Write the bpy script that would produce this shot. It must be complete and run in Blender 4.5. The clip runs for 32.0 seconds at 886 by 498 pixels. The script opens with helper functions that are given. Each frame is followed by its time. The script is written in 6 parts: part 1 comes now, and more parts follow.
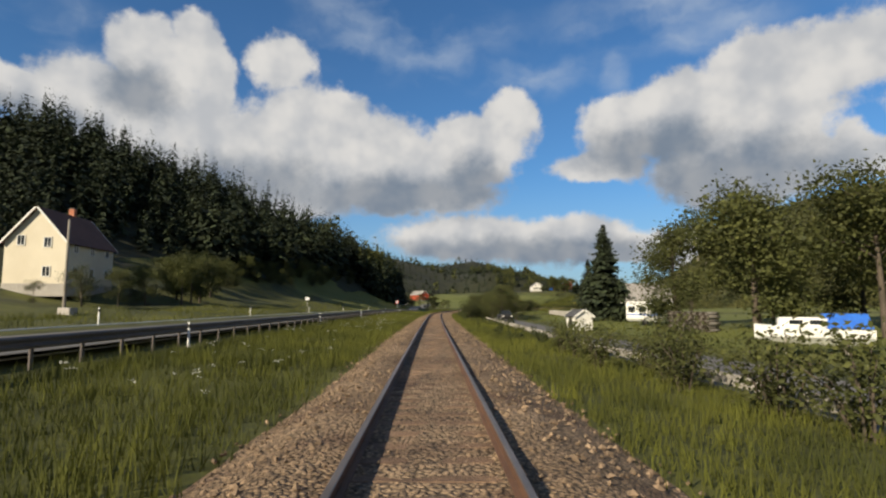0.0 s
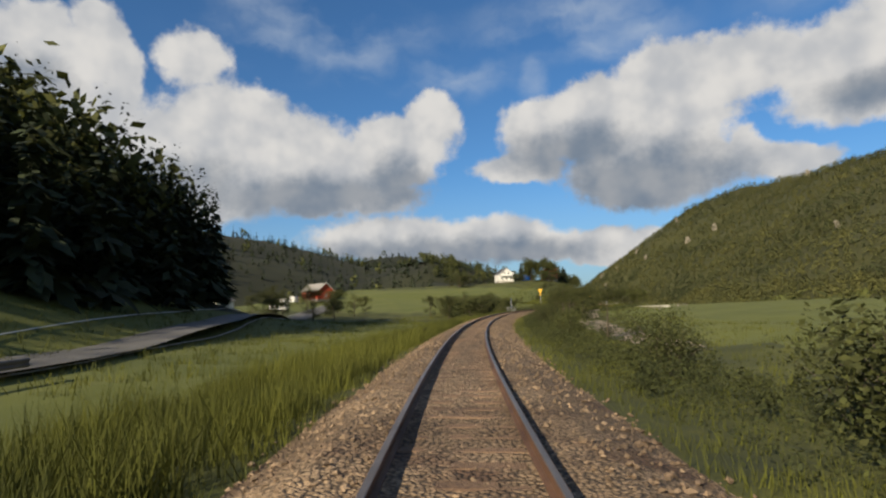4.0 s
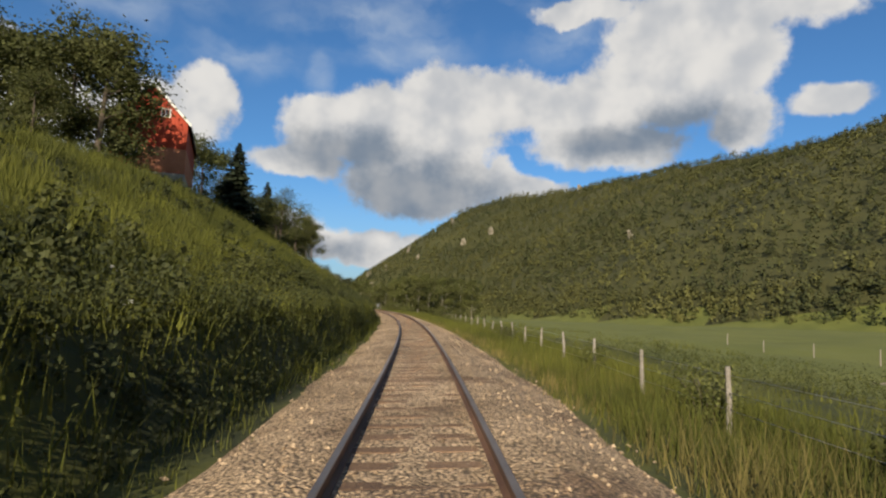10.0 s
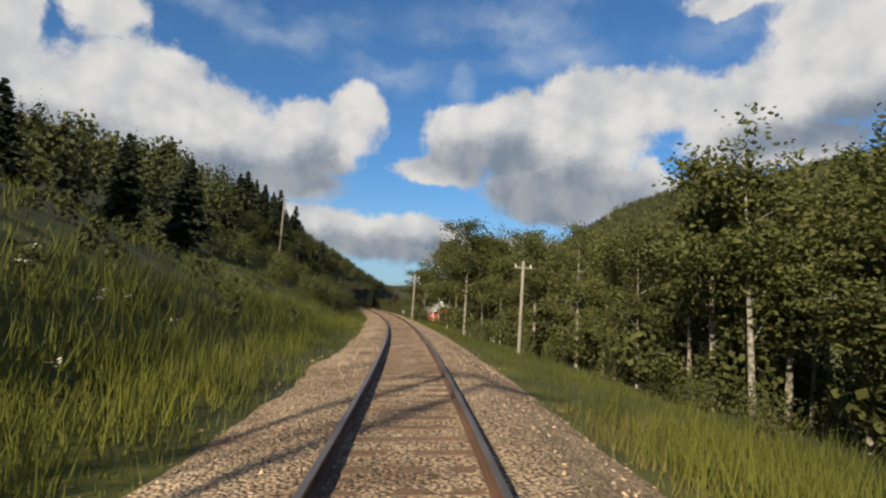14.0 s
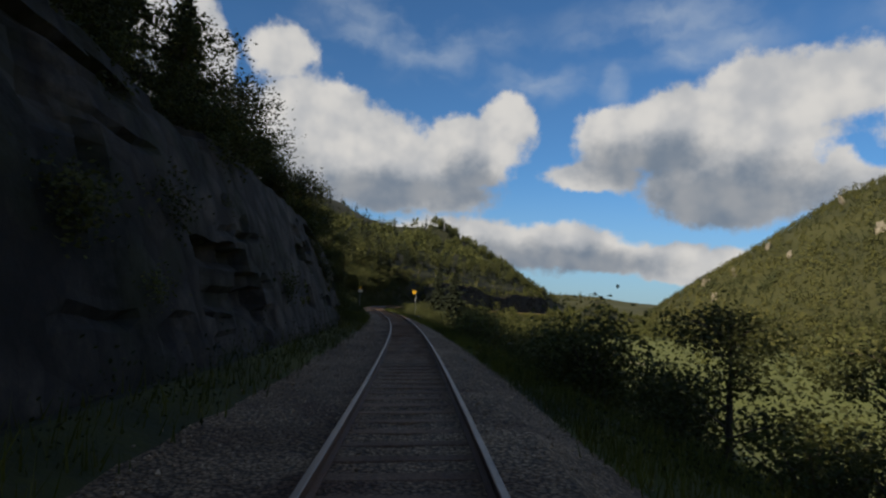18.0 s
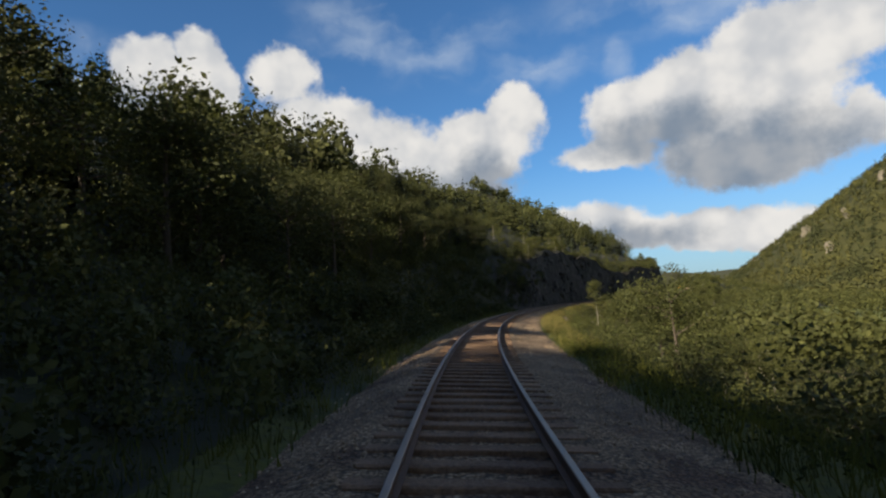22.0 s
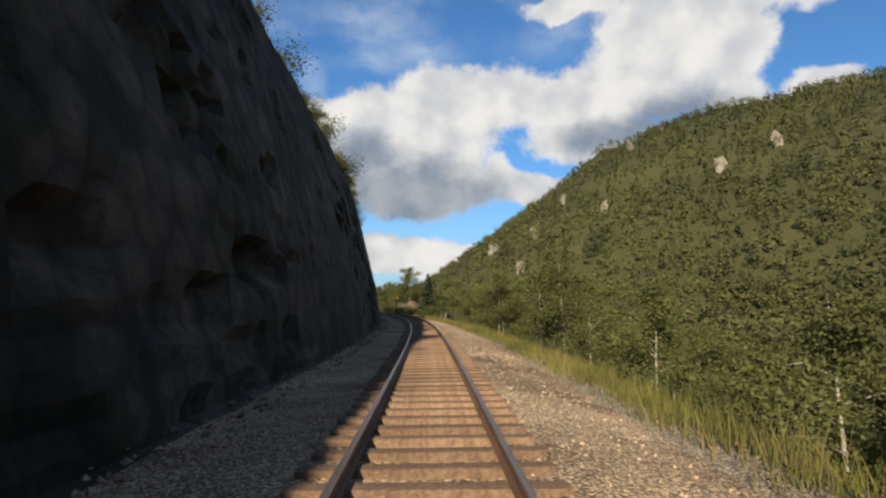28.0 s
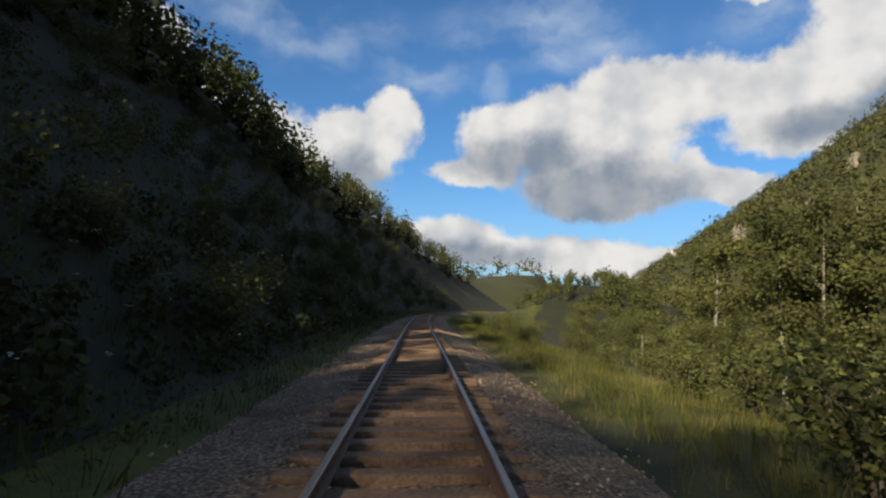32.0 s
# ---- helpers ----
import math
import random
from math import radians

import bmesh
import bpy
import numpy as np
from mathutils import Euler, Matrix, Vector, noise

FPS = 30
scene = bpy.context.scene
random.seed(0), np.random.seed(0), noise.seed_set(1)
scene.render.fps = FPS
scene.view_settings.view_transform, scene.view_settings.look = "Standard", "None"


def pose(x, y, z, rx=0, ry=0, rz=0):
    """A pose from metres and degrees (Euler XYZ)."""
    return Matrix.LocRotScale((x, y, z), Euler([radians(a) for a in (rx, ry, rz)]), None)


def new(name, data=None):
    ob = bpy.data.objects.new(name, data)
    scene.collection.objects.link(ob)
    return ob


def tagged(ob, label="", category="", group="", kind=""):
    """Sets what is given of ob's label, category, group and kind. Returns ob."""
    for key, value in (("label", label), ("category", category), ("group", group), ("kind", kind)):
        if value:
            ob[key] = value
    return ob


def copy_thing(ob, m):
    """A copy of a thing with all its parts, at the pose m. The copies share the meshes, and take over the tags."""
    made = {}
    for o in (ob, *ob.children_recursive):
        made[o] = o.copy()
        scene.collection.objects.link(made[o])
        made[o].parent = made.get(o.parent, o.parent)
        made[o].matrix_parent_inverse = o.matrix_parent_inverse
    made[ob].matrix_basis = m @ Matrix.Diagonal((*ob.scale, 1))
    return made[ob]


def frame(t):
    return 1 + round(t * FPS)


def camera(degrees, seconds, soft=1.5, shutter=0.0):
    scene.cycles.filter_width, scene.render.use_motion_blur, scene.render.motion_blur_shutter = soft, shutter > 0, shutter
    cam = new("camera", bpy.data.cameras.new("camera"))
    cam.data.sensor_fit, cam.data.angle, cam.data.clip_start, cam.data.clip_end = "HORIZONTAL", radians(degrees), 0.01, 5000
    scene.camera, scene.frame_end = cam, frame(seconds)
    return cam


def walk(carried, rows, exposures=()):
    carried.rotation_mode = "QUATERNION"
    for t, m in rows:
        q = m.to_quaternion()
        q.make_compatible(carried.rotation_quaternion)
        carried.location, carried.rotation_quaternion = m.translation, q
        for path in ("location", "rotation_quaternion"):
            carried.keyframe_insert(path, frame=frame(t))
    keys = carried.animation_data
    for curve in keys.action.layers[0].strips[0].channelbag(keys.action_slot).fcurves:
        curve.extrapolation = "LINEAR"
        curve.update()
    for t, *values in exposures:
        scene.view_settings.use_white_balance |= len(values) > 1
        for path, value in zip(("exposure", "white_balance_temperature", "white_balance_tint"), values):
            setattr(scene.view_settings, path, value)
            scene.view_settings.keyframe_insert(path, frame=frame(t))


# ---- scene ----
# ======== the railway line and the camera's ride ========
SPEED = 39.2          # metres a second along the line
EYE = 1.37            # lens above the rail heads
cam = camera(76.2, 32.0, 2.3)

# heading (degrees, left positive) and lean of the train, every half second
TURN = [-0.0, 0.0, -0.1, -0.4, -0.5, -1.3, -2.9, -5.0, -7.4, -10.4, -13.0, -15.6, -18.3, -20.6, -23.2, -25.8,
        -28.6, -30.5, -31.4, -31.6, -31.2, -30.1, -28.4, -26.6, -24.6, -22.8, -20.8, -19.0, -17.0, -15.0,
        -12.9, -10.9, -8.9, -7.0, -5.1, -3.2, -1.5, 0.4, 2.0, 4.1, 5.9, 6.8, 6.6, 4.7, 1.9, -1.6, -5.6, -9.0,
        -12.7, -16.2, -19.8, -22.5, -25.1, -27.4, -29.1, -30.4, -31.0, -30.7, -29.7, -27.6, -24.7, -21.3,
        -17.8, -14.8, -12.6, -11.5, -11.3, -12.0, -13.8, -16.5, -19.5, -22.5, -25.5, -28.0, -30.0]
LEAN = [0.0, 0.0, 0.0, 0.0, 0.0, 0.4, 0.9, 1.3, 1.6, 1.6, 1.6, 1.6, 1.7, 1.7, 1.7, 1.7, 1.5, 0.9, 0.1, -1.2,
        -2.3, -3.1, -3.6, -3.7, -3.8, -3.8, -3.8, -3.8, -3.8, -3.8, -3.8, -3.8, -3.7, -3.7, -3.7, -3.7, -3.7,
        -3.7, -3.7, -3.1, -1.8, -0.3, 1.3, 2.8, 3.9, 4.5, 4.7, 4.7, 4.7, 4.6, 4.6, 4.3, 3.8, 3.2, 2.4, 1.4,
        0.3, -1.1, -2.5, -3.5, -4.1, -4.1, -3.6, -2.7, -1.7]


# sideways play of the lens on the vehicle, in metres to the right, every half second
SWAY = np.interp(np.arange(0, 32.6, 0.5), (0, 5, 10, 13, 16, 17, 18, 19, 20, 21, 21.6, 22, 22.5, 23, 24, 26, 28, 29, 30, 31, 32.5),
                 (.02, .015, .03, .03, .02, .055, .065, .068, .05, 0, -.09, -.12, -.09, -.03, -.02, .01, .015, .05, .09, .055, .04))


def smooth(values, t):
    """Values given every half second, eased."""
    fine = np.arange(-3.0, 42.0, 0.05)
    raw = np.interp(fine, np.arange(len(values)) * 0.5, values)
    w = np.exp(-0.5 * (np.arange(-12, 13) * 0.05 / 0.22) ** 2)
    eased = np.convolve(np.pad(raw, 12, mode="edge"), w / w.sum(), mode="valid")
    return np.interp(t, fine, eased)


# centre line of the track, one point a metre from S0
S0, S1 = -80, 1560
ts_line = (np.arange(S0, S1 + 1) + 12.5) / SPEED
head_line = np.radians(smooth(TURN, ts_line) + 1.1)
line_x = np.concatenate(([0], np.cumsum(-np.sin(head_line[:-1]))))
line_y = np.concatenate(([0], np.cumsum(np.cos(head_line[:-1]))))
line_x -= line_x[-S0]
line_y -= line_y[-S0]
cant_line = np.radians(smooth(LEAN, (np.arange(S0, S1 + 1)) / SPEED))


def centre(s):
    k = np.asarray(s, float) - S0
    i = np.arange(len(line_x))
    return np.interp(k, i, line_x), np.interp(k, i, line_y), np.interp(k, i, head_line)


def at(s, u, z=0.0):
    """World place: s metres along the line, u metres to its right, height z over the rails."""
    x, y, h = centre(s)
    return x + u * np.cos(h), y + u * np.sin(h), z + 0 * x


def place(s, u, z=0.0, turn=0.0):
    """A pose at (s, u, z), turned from the line's own direction."""
    x, y, h = centre(s)
    return pose(float(x + u * np.cos(h)), float(y + u * np.sin(h)), z, 0, 0, math.degrees(float(h)) + turn)


def cant(s):
    return np.interp(np.asarray(s, float) - S0, np.arange(len(cant_line)), cant_line)


ride = []
for k in range(161):
    t = k * 0.2
    s = t * SPEED
    (ax, ay, _), (bx, by, _) = centre(s - 4), centre(s - 21)
    n = math.hypot(ax - bx, ay - by)
    lean = float(smooth(LEAN, t))
    yaw = float(smooth(TURN, t))
    tip = EYE * math.sin(radians(lean)) + float(smooth(SWAY, t))
    h = radians(yaw)
    ride.append((t, pose(float(ax + (ax - bx) / n * 4) + tip * math.cos(h), float(ay + (ay - by) / n * 4) + tip * math.sin(h), EYE, 95.7, lean, yaw)))
EXPOSED = [(0, -0.07), (7, -0.1), (10, 0.0), (16.6, 0.0), (18, -0.2), (20, -0.08), (22, 0.12), (25, 0.12), (28, 0.2), (30, 0.18), (32, 0.14)]   # the camera brightens a little in the shade
walk(cam, ride, EXPOSED)
# ======== sky and sun ========
SUN_SIDE, SUN_HIGH = 137.0, 26.0      # degrees left of north, over the horizon
sun = new("sun", bpy.data.lights.new("sun", "SUN"))
sun.data.energy, sun.data.angle, sun.data.color = 7.0, radians(0.6), (1.0, 0.86, 0.635)
sun.matrix_world = pose(0, 0, 300, 90 - SUN_HIGH, 0, SUN_SIDE + 180)

# clouds: direction east of north, height, half width, half height, in degrees
CLOUDS = [(-38, 17.2, 2.6, 2), (-33.3, 17.7, 4.2, 3.2), (-29, 22.3, 3, 2.8), (-24.5, 24.3, 2.3, 2.1), (-22.5, 21, 1.8, 3),
          (-27, 16, 8.5, 4.5), (-16.5, 23, 3.3, 2.5), (-13, 18.1, 6.2, 3.2), (-17.8, 14.5, 9, 4.3),
          (-8.4, 15.4, 7.4, 3.9), (-2.6, 13.4, 8.1, 3.1), (7, 18.7, 2.8, 2.7), (3.5, 15.7, 5, 3.3), (-31.7, 12.8, 9.4, 2.9)]
CLOUDS += [(29.9, 21.2, 3.8, 2.7), (23.5, 19, 5.2, 2.4), (18.9, 17, 5, 3.2), (27, 17.0, 9.5, 4.4),
           (15.7, 13.5, 4.9, 1.6), (35.8, 20.5, 6.5, 3.3), (28.7, 12.2, 8.1, 3.4), (44.5, 19.3, 6.7, 3.2),
           (51.8, 24.5, 5, 4.5), (57.8, 23, 4.6, 3.6), (52.7, 21.5, 7.3, 4), (59, 17.6, 2.8, 2.9), (47.1, 16, 7.1, 2.1)]
CLOUDS += [(36.6, 13, 2, 2), (39.7, 11.8, 3.4, 1.6), (65.8, 18.3, 3.1, 1.5), (44.7, 28.3, 5.2, 1.2), (62.2, 28, 9.2, 3.4),
           (3.8, 6.6, 9.7, 2.5), (13, 6.3, 7.6, 2.3), (-20, 11, 12, 3), (-3, 11.3, 9, 2.2), (-36, 11, 8, 3.2),
           (9, 6.2, 8, 1.5), (24, 5.6, 8, 1.6), (35, 5.2, 8, 1.3), (24.9, 4.3, 6, 1), (30.2, 3.4, 4.2, 0.8), (18.1, 5, 4.5, 1.1),
           (-26, 21.3, 2.6, 2.4), (-62, 18, 14, 6), (95, 16, 14, 5)]
SHADED = [(-5, 11, 9.7, 2), (-21.5, 11.6, 9, 2.4), (3.7, 12.3, 3.5, 2.3), (-37, 15, 4.2, 1.8), (-29, 18.7, 2.8, 1.9),
          (6.6, 5.0, 12.3, 1.6), (14, 4.8, 8, 1.4), (27.6, 11.3, 8.1, 3.1), (20.9, 14.5, 5.6, 2.2), (54.1, 17.2, 5, 2),
          (47.7, 16.2, 4.5, 1.5)]
VEILS = [(-4, 25.5, 15, 3.6), (22, 26.5, 13, 3.6), (46, 26, 10, 3), (9, 22.5, 8, 2.2), (30, 30, 14, 3), (-6.5, 28, 10, 2.9), (25.3, 24.1, 5.5, 1.6), (-1, 22.2, 2.7, 0.8), (17.5, 22.5, 1.6, 2.7), (27, 24.6, 6.5, 1.5), (-33, 22.6, 7.8, 2.7)]


class Net:
    """A short hand for node trees."""

    def __init__(self, tree):
        self.tree = tree

    def node(self, kind, ins=(), **settings):
        n = self.tree.nodes.new(kind)
        for key, value in settings.items():
            setattr(n, key, value)
        for key, value in (ins.items() if isinstance(ins, dict) else enumerate(ins)):
            if isinstance(value, bpy.types.NodeSocket):
                self.tree.links.new(value, n.inputs[key])
            elif value is not None:
                n.inputs[key].default_value = value
        return n

    def math(self, op, *ins):
        return self.node("ShaderNodeMath", ins, operation=op).outputs[0]

    def vec(self, op, *ins):
        return self.node("ShaderNodeVectorMath", ins, operation=op)

    def ramp(self, value, a, b, lo=0.0, hi=1.0):
        return self.node("ShaderNodeMapRange", (value, a, b, lo, hi), interpolation_type="SMOOTHSTEP").outputs[0]

    def mix(self, f, a, b):
        n = self.node("ShaderNodeMix", {0: f}, data_type="RGBA")
        for i, c in ((6, a), (7, b)):
            if isinstance(c, bpy.types.NodeSocket):
                self.tree.links.new(c, n.inputs[i])
            else:
                n.inputs[i].default_value = (*c, 1)
        return n.outputs[2]

    def noise(self, vector, scale, detail=4.0, rough=0.5):
        return self.node("ShaderNodeTexNoise", {"Vector": vector, "Scale": scale, "Detail": detail, "Roughness": rough}).outputs


world = bpy.data.worlds.new("sky")
scene.world = world
world.use_nodes = True
world.node_tree.nodes.clear()
w = Net(world.node_tree)
toward = w.node("ShaderNodeTexCoord").outputs["Generated"]
xyz = w.node("ShaderNodeSeparateXYZ", (toward,)).outputs
east = w.math("MULTIPLY", w.math("ARCTAN2", xyz[0], xyz[1]), 57.2958)
high = w.math("MULTIPLY", w.math("ARCSINE", xyz[2]), 57.2958)
spot = w.node("ShaderNodeCombineXYZ", (east, high)).outputs[0]
billow = w.noise(spot, 0.22, 6.0, 0.55)
lumps = w.vec("SCALE", w.vec("SUBTRACT", billow[1], (0.5, 0.5, 0.5)).outputs[0])
lumps.inputs[3].default_value = 3.4
spot_b = w.vec("ADD", spot, lumps.outputs[0]).outputs[0]


def nearest(blobs, where):
    least = None
    for a, e, ra, re in blobs:
        off = w.vec("MULTIPLY", w.vec("SUBTRACT", where, (a, e, 0)).outputs[0], (1 / ra, 1 / re, 0)).outputs[0]
        d = w.vec("LENGTH", off).outputs["Value"]
        least = d if least is None else w.node("ShaderNodeMath", (least, d, 0.25), operation="SMOOTH_MIN").outputs[0]
    return least


sky = w.node("ShaderNodeTexSky", sky_type="NISHITA", sun_disc=False, sun_elevation=radians(SUN_HIGH), sun_rotation=radians(-SUN_SIDE))
sky.air_density, sky.dust_density, sky.ozone_density = 1.0, 0.6, 2.5
blue = w.vec("MULTIPLY", sky.outputs[0], (0.055, 0.091, 0.120)).outputs[0]
fine = w.noise(spot, 0.9, 6.0, 0.6)[0]
near_d = nearest(CLOUDS, spot_b)
cover = w.ramp(w.math("ADD", near_d, w.math("MULTIPLY", w.math("SUBTRACT", fine, 0.5), 0.45)), 1.2, 0.84)
veil = w.math("MULTIPLY", w.ramp(nearest(VEILS, spot_b), 1.2, 0.2), w.ramp(w.noise(w.vec("MULTIPLY", spot_b, (0.6, 1.3, 1.0)).outputs[0], 0.15, 4.0, 0.5)[0], 0.38, 0.72, 0.0, 0.55))
shade = w.ramp(w.math("ADD", nearest(SHADED, spot_b), w.math("MULTIPLY", w.math("SUBTRACT", fine, 0.5), 0.6)), 1.7, 0.5)
puffs = w.noise(spot, 0.17, 3.5, 0.5)[0]
puffs_sunward = w.noise(w.vec("ADD", spot, (-1.5, 1.5, 0)).outputs[0], 0.17, 3.5, 0.5)[0]
relief = w.ramp(w.math("SUBTRACT", puffs, puffs_sunward), -0.20, 0.20)
lit = w.mix(relief, (0.52, 0.535, 0.56), (0.76, 0.74, 0.71))
grey = w.mix(relief, (0.20, 0.25, 0.32), (0.36, 0.38, 0.41))
cloud = w.mix(shade, lit, grey)
low = w.ramp(high, 0.0, 14.0, 0.55, 0.0)
haze = w.mix(low, blue, (0.36, 0.47, 0.62))
# broken grey cloud added out of view, behind and overhead, to mute blue skylight
drift = w.noise(toward, 2.6, 5.0, 0.55)[0]
beyond = w.math("MAXIMUM", w.ramp(w.math("ABSOLUTE", w.math("SUBTRACT", east, 14.0)), 72.0, 95.0), w.ramp(high, 34.0, 48.0))
unseen_cloud = w.math("MULTIPLY", w.math("MULTIPLY", w.ramp(drift, 0.47, 0.57), beyond), w.ramp(high, 2.0, 8.0))
haze = w.mix(unseen_cloud, haze, (0.18, 0.17, 0.155))
total = w.mix(cover, w.mix(veil, haze, (0.55, 0.62, 0.70)), cloud)
back = w.node("ShaderNodeBackground", (total, 1.0)).outputs[0]
w.node("ShaderNodeOutputWorld", (back,))
# ======== materials ========
def material(name, dark, light, scale=1.0, rough=0.85, bump=0.3, fine=12.0, metal=0.0, vary=0.0, island=0.0, grain=0.5, thin=0.0, third=None, patch=None, cells=0.0):
    """A rough natural surface: two colours mixed at two scales, with relief; vary and island brighten or darken whole objects or pieces."""
    m = bpy.data.materials.new(name)
    m.use_nodes = True
    m.node_tree.nodes.clear()
    n = Net(m.node_tree)
    where = n.node("ShaderNodeTexCoord").outputs["Object"]
    big = n.noise(where, 0.35 * scale, 4.0, 0.6)[0]
    small = n.noise(where, fine * scale, 5.0, 0.65)[0]
    blend = n.math("ADD", n.math("MULTIPLY", big, 1.0 - grain), n.math("MULTIPLY", small, grain))
    colour = n.mix(n.ramp(blend, 0.36, 0.64), dark, light)
    if third:
        colour = n.mix(n.ramp(n.noise(where, patch[0], 4.0, 0.6)[0], patch[1], patch[2]), colour, third)
    gain = None
    height = small
    if cells:
        v = n.node("ShaderNodeTexVoronoi", {"Vector": where, "Scale": cells, "Randomness": 1.0})
        tone = n.node("ShaderNodeSeparateColor", (v.outputs["Color"],)).outputs[0]
        gap = n.ramp(v.outputs["Distance"], 0.8, 0.3, 0.3, 1.0)
        gain = n.math("MULTIPLY", n.math("ADD", 0.65, n.math("MULTIPLY", tone, 0.75)), gap)
        height = n.math("ADD", n.math("MULTIPLY", gap, 1.0), n.math("MULTIPLY", small, 0.3))
    if vary:
        gain = n.math("ADD", 1.0 - vary / 2, n.math("MULTIPLY", n.node("ShaderNodeObjectInfo").outputs["Random"], vary))
    if island:
        g2 = n.math("ADD", 1.0 - island / 2, n.math("MULTIPLY", n.node("ShaderNodeNewGeometry").outputs["Random Per Island"], island))
        gain = g2 if gain is None else n.math("MULTIPLY", gain, g2)
    if gain is not None:
        s = n.vec("SCALE", colour)
        m.node_tree.links.new(gain, s.inputs[3])
        colour = s.outputs[0]
    shader = n.node("ShaderNodeBsdfPrincipled", {"Base Color": colour, "Metallic": metal,
                                                 "Roughness": n.ramp(small, 0.3, 0.7, max(rough - 0.1, 0.05), min(rough + 0.1, 1.0))})
    if bump:
        b = n.node("ShaderNodeBump", {"Strength": bump, "Distance": 0.05, "Height": height})
        m.node_tree.links.new(b.outputs[0], shader.inputs["Normal"])
    out = shader.outputs[0]
    if thin:
        glow = n.node("ShaderNodeBsdfTranslucent", (colour,)).outputs[0]
        out = n.node("ShaderNodeMixShader", (thin, out, glow)).outputs[0]
    n.node("ShaderNodeOutputMaterial", (out,))
    return m


GRASS = material("meadow", (0.034, 0.041, 0.005), (0.103, 0.108, 0.014), 0.5, 0.95, 0.6, 14, third=(0.022, 0.03, 0.008), patch=(0.12, 0.5, 0.68))
FIELD = material("field_grass", (0.088, 0.106, 0.018), (0.135, 0.148, 0.028), 0.3, 0.95, 0.4, 30)
BLADES = material("grass_blades", (0.042, 0.052, 0.006), (0.143, 0.150, 0.021), 0.15, 0.9, 0.0, 3, island=0.45, thin=0.25)
STRAW = material("dry_grass", (0.12, 0.105, 0.03), (0.25, 0.20, 0.07), 0.3, 0.9, 0.0, 3, island=0.4, thin=0.25)
HERBS = material("herb_leaves", (0.022, 0.030, 0.007), (0.068, 0.076, 0.018), 0.3, 0.9, 0.0, 3, island=0.6, thin=0.2)
# forest floor, its colour taken near black to deepen the shade on the slopes
HILL = material("shaded_forest_floor", (0.011, 0.014, 0.005), (0.029, 0.032, 0.009), 0.06, 0.95, 0.5, 20)
BIRCH = material("birch_leaves", (0.058, 0.070, 0.015), (0.134, 0.138, 0.037), 0.4, 0.8, 0.0, 4, vary=0.5, island=0.6, thin=0.3)
ALDER = material("alder_leaves", (0.040, 0.050, 0.012), (0.098, 0.104, 0.028), 0.4, 0.8, 0.0, 4, vary=0.5, island=0.6, thin=0.3)
PETAL = material("white_petals", (0.55, 0.55, 0.50), (0.75, 0.75, 0.70), 2.0, 0.9, 0.0, 3, thin=0.3)
PURPLE = material("copper_leaves", (0.028, 0.014, 0.016), (0.065, 0.030, 0.034), 0.4, 0.8, 0.0, 4, island=0.6, thin=0.15)
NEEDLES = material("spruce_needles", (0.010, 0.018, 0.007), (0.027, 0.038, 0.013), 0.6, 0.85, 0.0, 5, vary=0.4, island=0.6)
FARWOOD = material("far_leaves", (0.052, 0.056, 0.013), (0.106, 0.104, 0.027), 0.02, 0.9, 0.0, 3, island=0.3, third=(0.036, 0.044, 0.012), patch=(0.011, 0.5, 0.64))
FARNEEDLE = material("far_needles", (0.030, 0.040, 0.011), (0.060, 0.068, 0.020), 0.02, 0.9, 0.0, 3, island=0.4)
BARK = material("bark", (0.05, 0.04, 0.03), (0.14, 0.11, 0.085), 2.0, 0.95, 0.6, 10)
WHITEBARK = material("birch_bark", (0.08, 0.07, 0.055), (0.38, 0.35, 0.29), 1.5, 0.8, 0.3, 5, grain=0.8)
BALLAST = material("ballast_stone", (0.155, 0.098, 0.054), (0.46, 0.325, 0.20), 1.0, 0.95, 0.9, 22, third=(0.15, 0.085, 0.05), patch=(0.6, 0.5, 0.7), cells=19.0)
PALEBALLAST = material("sandy_ballast", (0.27, 0.185, 0.108), (0.68, 0.50, 0.325), 1.0, 0.95, 0.8, 22, third=(0.22, 0.135, 0.08), patch=(0.6, 0.5, 0.7), cells=22.0)
PALESTONES = material("sandy_stones", (0.23, 0.165, 0.105), (0.52, 0.39, 0.265), 0.6, 0.95, 0.4, 8, island=0.7)
STONES = material("loose_stones", (0.115, 0.078, 0.050), (0.30, 0.215, 0.14), 0.6, 0.95, 0.4, 8, island=0.9)
WOOD = material("sleeper_wood", (0.105, 0.062, 0.038), (0.29, 0.185, 0.115), 1.5, 0.9, 0.6, 14, vary=0.4)
RUST = material("rusty_rail", (0.07, 0.035, 0.022), (0.16, 0.085, 0.05), 2.0, 0.7, 0.2, 12)
STEEL = material("worn_rail_head", (0.125, 0.10, 0.082), (0.23, 0.19, 0.165), 3.0, 0.40, 0.05, 20, metal=0.6)
ROCK = material("dark_rock", (0.010, 0.009, 0.008), (0.088, 0.076, 0.062), 0.7, 0.92, 1.0, 7, third=(0.016, 0.018, 0.006), patch=(0.3, 0.48, 0.6), cells=1.3)
PALEROCK = material("pale_rock", (0.12, 0.105, 0.08), (0.27, 0.24, 0.19), 0.2, 0.9, 0.8, 6)
GRAVEL = material("gravel_road", (0.29, 0.23, 0.165), (0.46, 0.375, 0.275), 0.6, 0.95, 0.5, 16, cells=24.0)
ASPHALT = material("asphalt", (0.10, 0.098, 0.095), (0.16, 0.155, 0.15), 0.8, 0.85, 0.25, 30)
